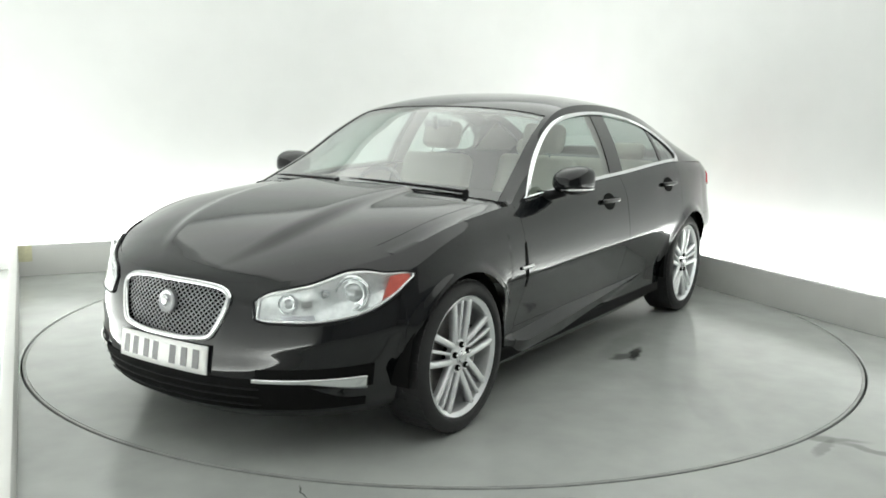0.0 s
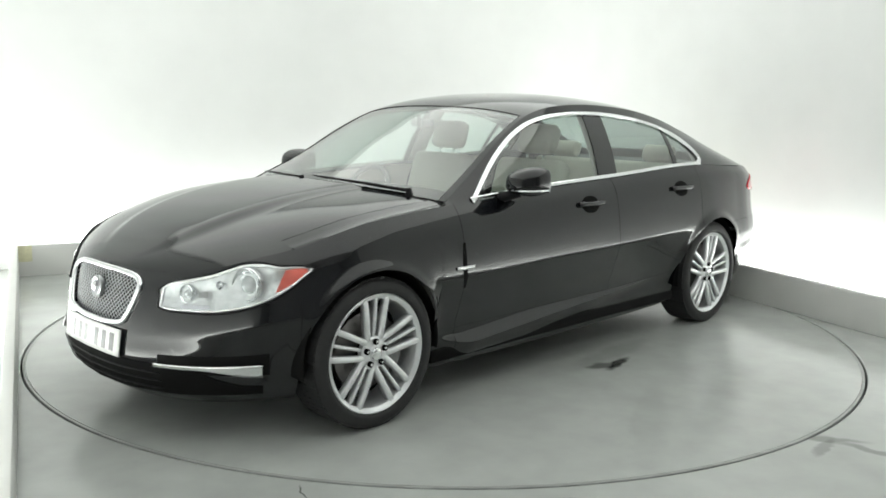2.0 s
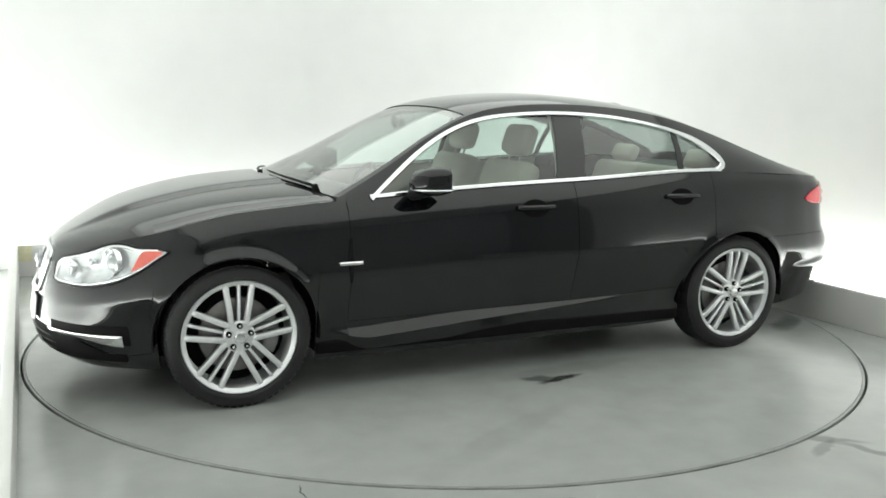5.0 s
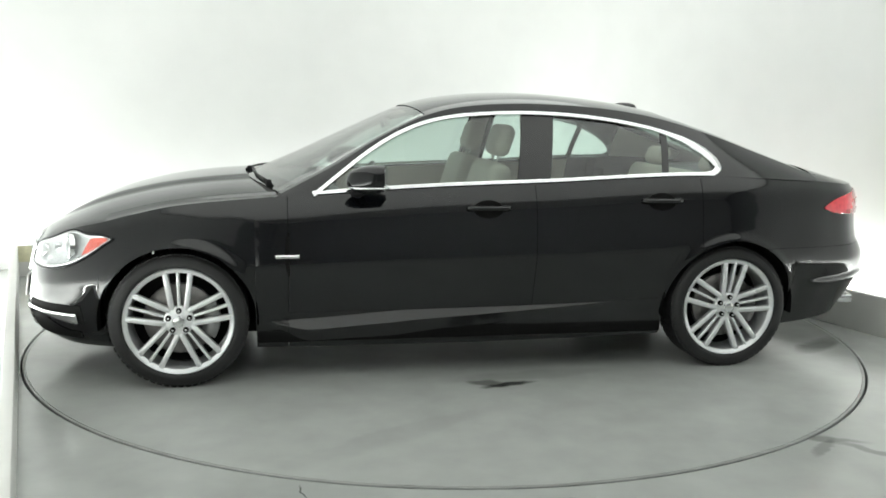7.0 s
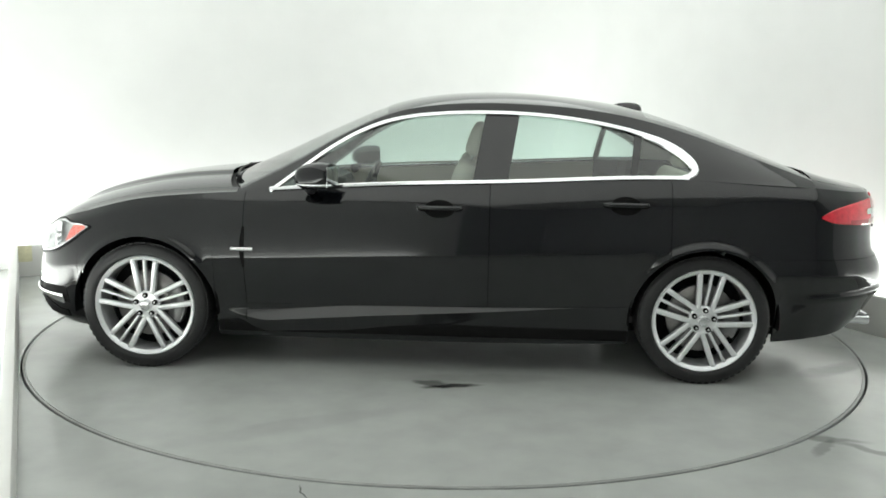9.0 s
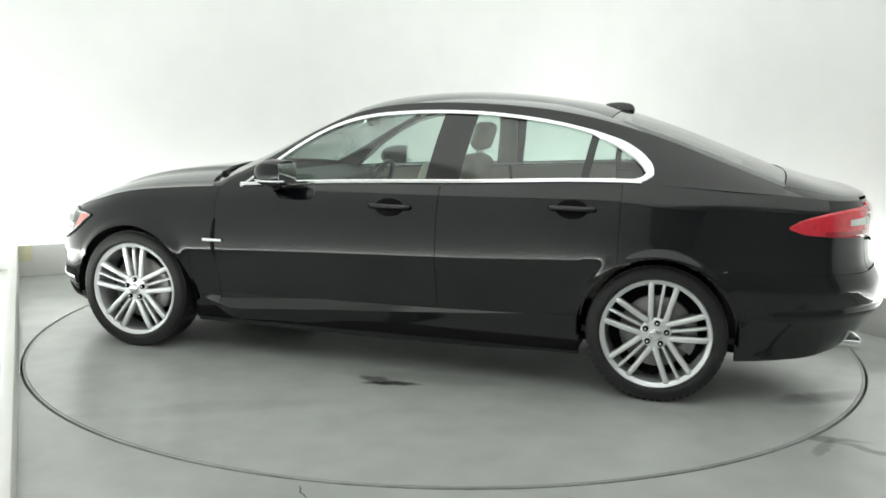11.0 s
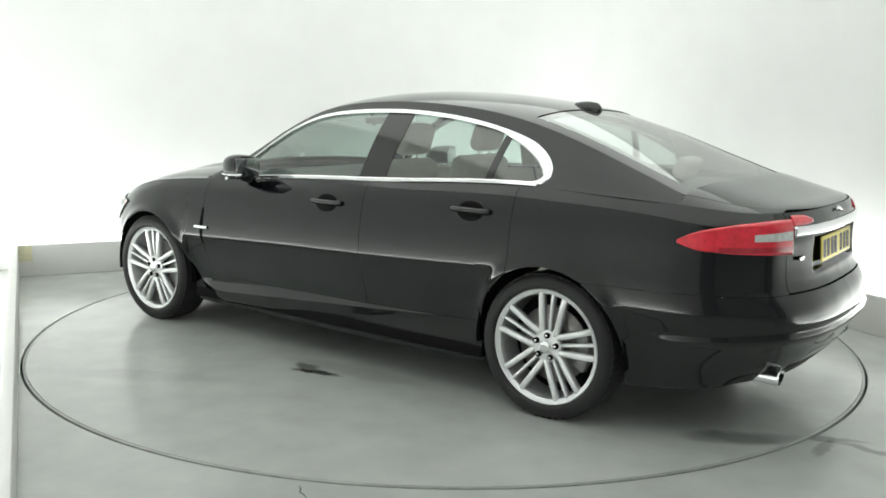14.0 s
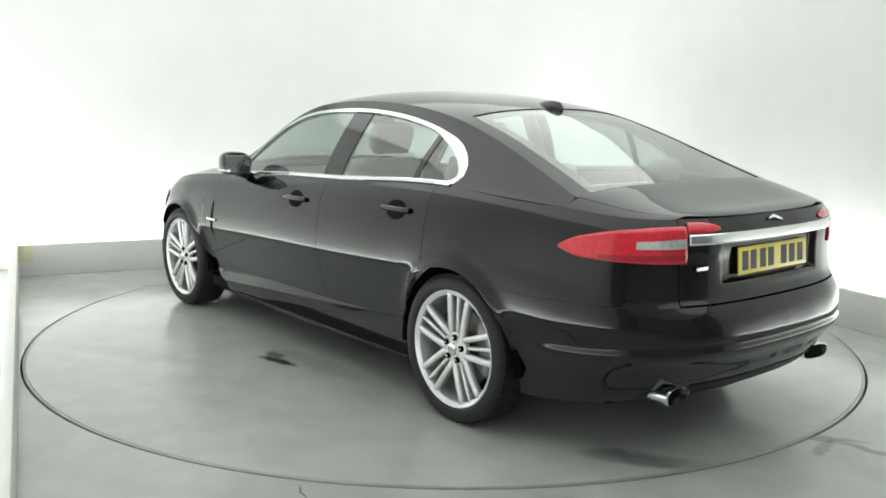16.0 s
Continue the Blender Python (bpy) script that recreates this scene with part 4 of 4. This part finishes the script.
def build_fittings(car):
    for flip in (False, True):
        sg = -1 if flip else 1

        def place(bm):
            return mirror(bm) if flip else bm
        # mirror: rounded housing, bright strip, arm, glass
        bm = bmesh.new()
        bmesh.ops.create_uvsphere(bm, u_segments=28, v_segments=18, radius=1)
        for v in bm.verts:
            x, y, z = v.co
            f = lambda t, k: math.copysign(abs(t) ** k, t)
            v.co = (0.118 * f(x, 0.85) - 0.016 * z, 0.092 * f(y, 0.72) * (1 - 0.10 * max(x, 0)), 0.070 * f(z, 0.70) * (1 + 0.10 * y - 0.12 * max(x, 0)))
            if v.co.x < -0.075:
                v.co.x = -0.075
        bm.transform(Matrix.Translation((0.520, 0.950, 1.040)) @ Matrix.Rotation(radians(-12), 4, "Z"))
        mir = part("door_mirror", place(bm), PAINT, car, "black door mirror with a chrome strip", sharp=50)
        pts = [Vector((0.520 + 0.108 * math.cos(a), 0.950 + 0.094 * math.sin(a), 1.000)) for a in spread(-0.2, 2.4, 24)]
        part("mirror_strip", place(tube(pts, 0.006, 6)), CHROME, mir, "chrome strip")
        bm = cushion(-0.003, 0.003, -0.072, 0.072, -0.052, 0.050, 0.002, Matrix.Translation((0.520, 0.950, 1.040)) @ Matrix.Rotation(radians(-12), 4, "Z") @ Matrix.Translation((-0.0745, 0, 0)))
        part("mirror_glass", place(bm), material("mirror_silver", (0.5, 0.52, 0.52), 0.03, 1.0) if "mirror_silver" not in bpy.data.materials else bpy.data.materials["mirror_silver"], mir, "mirror glass")
        part("mirror_arm", place(tube([(0.60, 0.79, 0.955), (0.575, 0.85, 0.962), (0.55, 0.92, 0.985)], [0.030, 0.026, 0.024], 12)), TRIM, mir)
        # handles: dark bowl and bar
        for x, z in ((-0.09, 0.882), (-1.03, 0.918)):
            p = p_at_x(x)
            o = band(p, z)
            bm = bmesh.new()
            rim = [[bm.verts.new(band(p_at_x(x + 0.078 * k * math.cos(a)), z - 0.002 + 0.046 * k * math.sin(a), h)) for a in spread(0, 2 * math.pi, 28)[:-1]]
                   for k, h in ((1.0, 0.0015), (0.85, 0.003), (0.4, 0.0035))]
            for q, w in zip(rim, rim[1:]):
                for k in range(28):
                    bm.faces.new((q[k], q[(k + 1) % 28], w[(k + 1) % 28], w[k]))
            bm.faces.new(rim[-1])
            bmesh.ops.recalc_face_normals(bm, faces=bm.faces[:])
            cup = part("handle_cup", place(bm), DARK, car)
            pts = [band(p_at_x(x + dx), z + 0.004, h) for dx, h in ((0.105, 0.006), (0.085, 0.018), (0.0, 0.026), (-0.085, 0.020), (-0.110, 0.006))]
            sm = spline(range(5), [tuple(q) for q in pts])
            bm = tube([Vector(sm(k)) for k in np.linspace(0, 4, 21)], 0.0135, 10)
            part("door_handle", place(bm), PAINT, car, "body-coloured door handle")
        # vent on the wing with a bright blade
        cols = []
        for i in range(9):
            z = 0.555 + 0.215 * i / 8
            cols.append([band(p_at_x(0.906 + 0.024 * k / 3 * (0.45 + 0.55 * math.sin(math.pi * i / 8)) + 0.01), z, 0.003) for k in range(4)])
        vent = panel("wing_vent", sheet(cols, flip=flip), DARK, car, "black vertical wing vent", 0.004)
        cols = [[band(p_at_x(0.985 - 0.115 * k / 10), 0.646 + 0.016 * j / 3, 0.006 + 0.004 * (0 < j < 3)) for j in range(4)] for k in range(11)]
        panel("vent_blade", sheet(cols, flip=flip), CHROME, vent, "chrome blade", 0.004)
    for y0, y1 in ((0.62, -0.02), (-0.08, -0.66)):
        pts = []
        for k in range(9):
            y = y0 + (y1 - y0) * k / 8
            q = crown(0.05 + 0.10 * (k / 8), abs(y) / 0.79, 0.012)
            pts.append((q.x, y, q.z))
        arm = part("wiper", tube(pts, [0.009, 0.008, 0.008, 0.007, 0.007, 0.006, 0.006, 0.005, 0.003], 8), TRIM, car, "black windscreen wiper")
        part("wiper_pivot", lathe([(0.0, 0.014), (0.012, 0.012), (0.016, 0.0), (0.016, -0.03)], 16, "z"), TRIM, arm).location = pts[0]
    cols = [[Vector((crown(0, v).x + dx, crown(0, v).y, crown(0, v).z - 0.006 - dz)) for dx, dz in ((-0.03, -0.010), (0.03, 0.012), (0.07, 0.03))] for v in spread(0, 0.98, 20)]
    panel("cowl", sheet(cols, full=True), TRIM, car, "black cowl below the windscreen")


def spoke_mesh(r0, r1, w0, w1, y0, y1, bow):
    """One tapered spoke along +z, face towards +y."""
    bm = bmesh.new()
    rings = []
    for k in range(7):
        f = k / 6
        r, w = r0 + (r1 - r0) * f, w0 + (w1 - w0) * f
        y = y0 + (y1 - y0) * f + bow * math.sin(math.pi * f)
        rings.append([bm.verts.new(q) for q in ((-w, y - 0.032, r), (-w, y - 0.006, r), (-w * 0.72, y, r), (w * 0.72, y, r), (w, y - 0.006, r), (w, y - 0.032, r))])
    for a, b in zip(rings, rings[1:]):
        for k in range(6):
            bm.faces.new((a[k], a[(k + 1) % 6], b[(k + 1) % 6], b[k]))
    bm.faces.new(rings[0])
    bm.faces.new(rings[-1][::-1])
    bmesh.ops.recalc_face_normals(bm, faces=bm.faces[:])
    return bm


def build_wheels(car):
    rim_me = mesh_of("wheel_rim", lathe([(0.238, -0.19), (0.246, -0.10), (0.240, -0.03), (0.243, -0.014), (0.250, -0.008), (0.262, 0.0), (0.267, -0.004), (0.267, -0.02), (0.255, -0.03), (0.262, -0.19)], 72), ALLOY)
    rim_me.set_sharp_from_angle(angle=radians(35))
    tyre_prof = [(0.255, -0.20), (0.300, -0.212), (0.322, -0.205), (0.333, -0.185), (0.335, -0.16), (0.335, -0.135), (0.330, -0.133), (0.330, -0.125), (0.335, -0.123), (0.335, -0.095), (0.330, -0.093),
                 (0.330, -0.085), (0.335, -0.083), (0.335, -0.05), (0.3325, -0.022), (0.325, -0.004), (0.310, 0.007), (0.290, 0.009), (0.280, 0.010), (0.2705, 0.004), (0.262, -0.012)]
    tyre_me = mesh_of("tyre", lathe(tyre_prof, 96), RUBBER)
    tyre_me.set_sharp_from_angle(angle=radians(50))
    blocks = bmesh.new()
    for k in range(60):
        box(-0.0125, 0.0125, -0.190, -0.014, 0.326, 0.3356, 0, pose(0, 0, 0, 0, 6 * k, 0), blocks)
    tread_me = mesh_of("tread", blocks, RUBBER, False)
    wide = mesh_of("spoke", spoke_mesh(0.040, 0.252, 0.0135, 0.0135, -0.022, -0.008, 0.004), ALLOY)
    thin = mesh_of("thin_spoke", spoke_mesh(0.060, 0.250, 0.0075, 0.0075, -0.028, -0.010, 0.002), ALLOY)
    hub = mesh_of("hub", lathe([(0.074, -0.05), (0.074, -0.026), (0.066, -0.020), (0.034, -0.018), (0.033, -0.013), (0.026, -0.009), (0.0, -0.008)], 40), ALLOY)
    hub.set_sharp_from_angle(angle=radians(30))
    nut = mesh_of("wheel_nut", lathe([(0.0135, -0.024), (0.0135, -0.008), (0.010, -0.006), (0.0, -0.006)], 12), DARK)
    cap = mesh_of("nut_cap", lathe([(0.0065, -0.008), (0.0062, -0.002), (0.004, 0.0), (0.0, 0.0)], 8), CHROME)
    boss = mesh_of("centre_cap", lathe([(0.028, -0.012), (0.028, -0.004), (0.024, -0.001), (0.010, 0.001), (0.0, 0.001)], 28), CHROME)
    disc = mesh_of("brake_disc", lathe([(0.06, -0.075), (0.10, -0.08), (0.175, -0.08), (0.177, -0.084), (0.177, -0.104), (0.10, -0.106)], 48), DISC_METAL)
    back = mesh_of("wheel_back", lathe([(0.0, -0.12), (0.15, -0.122), (0.238, -0.15)], 40), DARK)
    cal = lathe([(0.115, -0.112), (0.192, -0.112), (0.194, -0.108), (0.194, -0.066), (0.190, -0.062), (0.115, -0.062), (0.115, -0.112)], 12, "y", radians(150), radians(212))
    cal = mesh_of("brake_caliper", cal, CALIPER)
    for x in (XW, -XW):
        for sg in (1, -1):
            m = pose(x, 0.905 * sg, ZW, 0, 0, 0 if sg > 0 else 180)
            whl = new("wheel", rim_me)
            whl.parent = car
            whl.matrix_local = m
            tagged(whl, "five-group triple-spoke silver alloy wheel with low-profile tyre")
            spin = 0 if x > 0 else -7

            def sub(name, me, a=0.0, dx=0.0, tilt=0.0, r=0.0, label=""):
                ob = new(name, me)
                ob.parent = whl
                ob.matrix_local = pose(0, 0, 0, 0, a, 0) @ pose(dx, 0, r, 0, tilt, 0)
                if label:
                    tagged(ob, label)
                return ob
            sub("tyre", tyre_me, label="low-profile black tyre")
            sub("tread", tread_me)
            sub("hub", hub)
            sub("brake_disc", disc)
            sub("brake_caliper", cal)
            sub("wheel_back", back)
            for k in range(5):
                a = spin + 72 * k
                sub("spoke", wide, a, 0.026, 8.2)
                sub("spoke", wide, a, -0.026, -8.2)
                sub("spoke", thin, a)
                sub("wheel_nut", nut, a, 0, 0, 0.053)
                sub("nut_cap", cap, a, 0, 0, 0.053)
            sub("centre_cap", boss, label="bright centre cap")


# ---- the room ----


def in_room(bm):
    bm.transform(ROOM)
    return bm


def setting(name, bm, mat, label, smooth=False):
    ob = part(name, bm, mat, None, label, smooth)
    tagged(ob, kind="structure")
    return ob


R_DISC = 2.472


def build_room():
    # floor: one sheet with a round opening for the turntable
    n = 128
    bm = bmesh.new()
    al, ar, bf, bb = A_LEFT - 0.6, A_RIGHT + 0.6, B_FRONT - 0.1, B_BACK + 0.6
    rings = []
    for k in range(n):
        a = 2 * math.pi * k / n
        c, s = math.cos(a), math.sin(a)
        r = R_DISC + 0.010
        t = min(((ar if c > 0 else al) / c) if abs(c) > 1e-6 else 1e9, ((bb if s > 0 else bf) / s) if abs(s) > 1e-6 else 1e9)
        rings.append([bm.verts.new(q) for q in ((r * c, r * s, -0.12), (r * c, r * s, -0.004), ((r + 0.004) * c, (r + 0.004) * s, 0.0), (t * c, t * s, 0))])
    for k in range(n):
        a, b = rings[k], rings[(k + 1) % n]
        for i in range(3):
            bm.faces.new((a[i], b[i], b[i + 1], a[i + 1]))
    # square corners
    for ca, cb in ((al, bf), (ar, bf), (ar, bb), (al, bb)):
        ka = math.atan2(cb, ca) % (2 * math.pi)
        k = int(ka / (2 * math.pi) * n) % n
        v = bm.verts.new((ca, cb, 0))
        bm.faces.new((rings[k][3], v, rings[(k + 1) % n][3]))
    bmesh.ops.recalc_face_normals(bm, faces=bm.faces[:])
    setting("floor", in_room(bm), FLOOR, "grey-green painted studio floor, scuffed and glossy")
    bm = bmesh.new()
    bmesh.ops.create_circle(bm, cap_ends=True, segments=64, radius=R_DISC + 0.2, matrix=Matrix.Translation((0, 0, -0.11)))
    setting("pit_floor", bm, DARK, "dark pit below the turntable")
    # walls, with a thickness
    h = CEIL
    gl, gr, gb = A_LEFT - GAP, A_RIGHT + GAP, B_BACK + GAP
    rad = 0.5
    arc = lambda ca, cb, a0: [(ca + rad * math.cos(radians(a0 + 90 * k / 12)), cb + rad * math.sin(radians(a0 + 90 * k / 12))) for k in range(13)]

    def wall(name, path, label, mat=WALL):
        bm = bmesh.new()
        cols = []
        for i, (a, b) in enumerate(path):
            p, q = path[max(i - 1, 0)], path[min(i + 1, len(path) - 1)]
            t = Vector((q[0] - p[0], q[1] - p[1])).normalized()
            nx, ny = t.y, -t.x
            cols.append([bm.verts.new(v) for v in ((a, b, 0), (a, b, h), (a + nx * -0.12, b + ny * -0.12, h), (a + nx * -0.12, b + ny * -0.12, 0))])
        for a, b in zip(cols, cols[1:]):
            for k in range(4):
                bm.faces.new((a[k], b[k], b[(k + 1) % 4], a[(k + 1) % 4]))
        bm.faces.new(cols[0])
        bm.faces.new(cols[-1][::-1])
        bmesh.ops.recalc_face_normals(bm, faces=bm.faces[:])
        ob = setting(name, in_room(bm), mat, label, True)
        ob.data.set_sharp_from_angle(angle=radians(40))
    wall("wall_cove", [(gl, -5.2)] + arc(gl + rad, gb - rad, 90)[::-1] + arc(gr - rad, gb - rad, 0)[::-1] + [(gr, -5.2)], "white studio wall with rounded corners, washed by hidden strip lights")
    wall("wall_front", [(gr + 0.1, B_FRONT), (gl - 0.1, B_FRONT)], "plain grey wall behind the camera", REAR_WALL)
    wall("wall_hall_left", [(gl, B_FRONT), (gl, -5.202)], "plain grey side wall of the hall", REAR_WALL)
    wall("wall_hall_right", [(gr, -5.202), (gr, B_FRONT)], "plain grey side wall of the hall", REAR_WALL)
    setting("ceiling", in_room(box(gl - 0.12, gr + 0.12, B_FRONT - 0.12, gb + 0.12, h, h + 0.1)), WALL, "plain white ceiling")
    # upstand round three sides
    setting("upstand_back", in_room(box(A_LEFT - 0.05, A_RIGHT + 0.05, B_BACK, B_BACK + 0.05, 0, 0.25, 0.004)), UPSTAND, "low painted upstand along the back wall", True)
    setting("upstand_left", in_room(box(A_LEFT - 0.05, A_LEFT, B_FRONT, B_BACK - 0.002, 0, 0.25, 0.004)), UPSTAND, "low painted upstand along the side wall", True)
    setting("upstand_right", in_room(box(A_RIGHT, A_RIGHT + 0.05, B_FRONT, B_BACK - 0.002, 0, 0.25, 0.004)), UPSTAND, "low painted upstand along the side wall", True)


def build_tape():
    ob = part("tape_patch", in_room(box(A_LEFT + 0.001, A_LEFT + 0.10, B_BACK - 0.0015, B_BACK - 0.0002, 0.12, 0.247)), TAPE, None, "yellowed strip of tape on the corner of the white upstand", False)
    tagged(ob, category="tape")


def build_turntable():
    base = new("turntable")
    tagged(base, "round grey-green painted car turntable, flush with the floor", "turntable")
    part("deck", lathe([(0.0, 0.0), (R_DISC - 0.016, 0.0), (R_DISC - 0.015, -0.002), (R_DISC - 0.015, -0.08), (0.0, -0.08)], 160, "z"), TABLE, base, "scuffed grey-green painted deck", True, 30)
    part("edge_ring", lathe([(R_DISC - 0.0145, -0.08), (R_DISC - 0.0145, -0.002), (R_DISC - 0.013, -0.0008), (R_DISC - 0.002, -0.0008), (R_DISC, -0.004), (R_DISC, -0.09), (R_DISC - 0.0145, -0.08)], 160, "z"), EDGE_STEEL, base, "dark worn steel edge ring", True, 30)
    return base


build_room()
build_tape()
turntable = build_turntable()
car = build_car()


# ---- the turn ----
TURN = [(0.0, 236.75), (0.5, 234.96), (1.0, 232.20), (1.5, 228.90), (2.0, 225.40), (2.5, 221.88), (3.0, 218.40), (3.5, 214.93), (4.0, 211.48), (4.5, 208.0), (5.0, 204.5), (5.5, 201.0), (6.0, 197.5),
        (6.5, 194.06), (7.0, 190.70), (7.5, 187.40), (8.0, 184.08), (8.5, 180.74), (9.0, 177.40), (9.5, 174.0), (10.0, 170.55), (10.5, 167.1), (11.0, 163.66),
        (11.5, 160.24), (12.0, 156.90), (12.5, 153.62), (13.0, 150.32), (13.5, 146.96), (14.0, 143.56), (14.5, 140.18), (15.0, 136.75), (15.5, 133.30), (16.0, 129.83)]
OFFSET = Vector((0.075, 0.2045, 0))


def motions():
    walk(turntable, [(t, pose(0, 0, 0, 0, 0, a)) for t, a in TURN])
    walk(car, [(t, pose(0, 0, 0, 0, 0, a) @ Matrix.Translation(OFFSET)) for t, a in TURN])


motions()
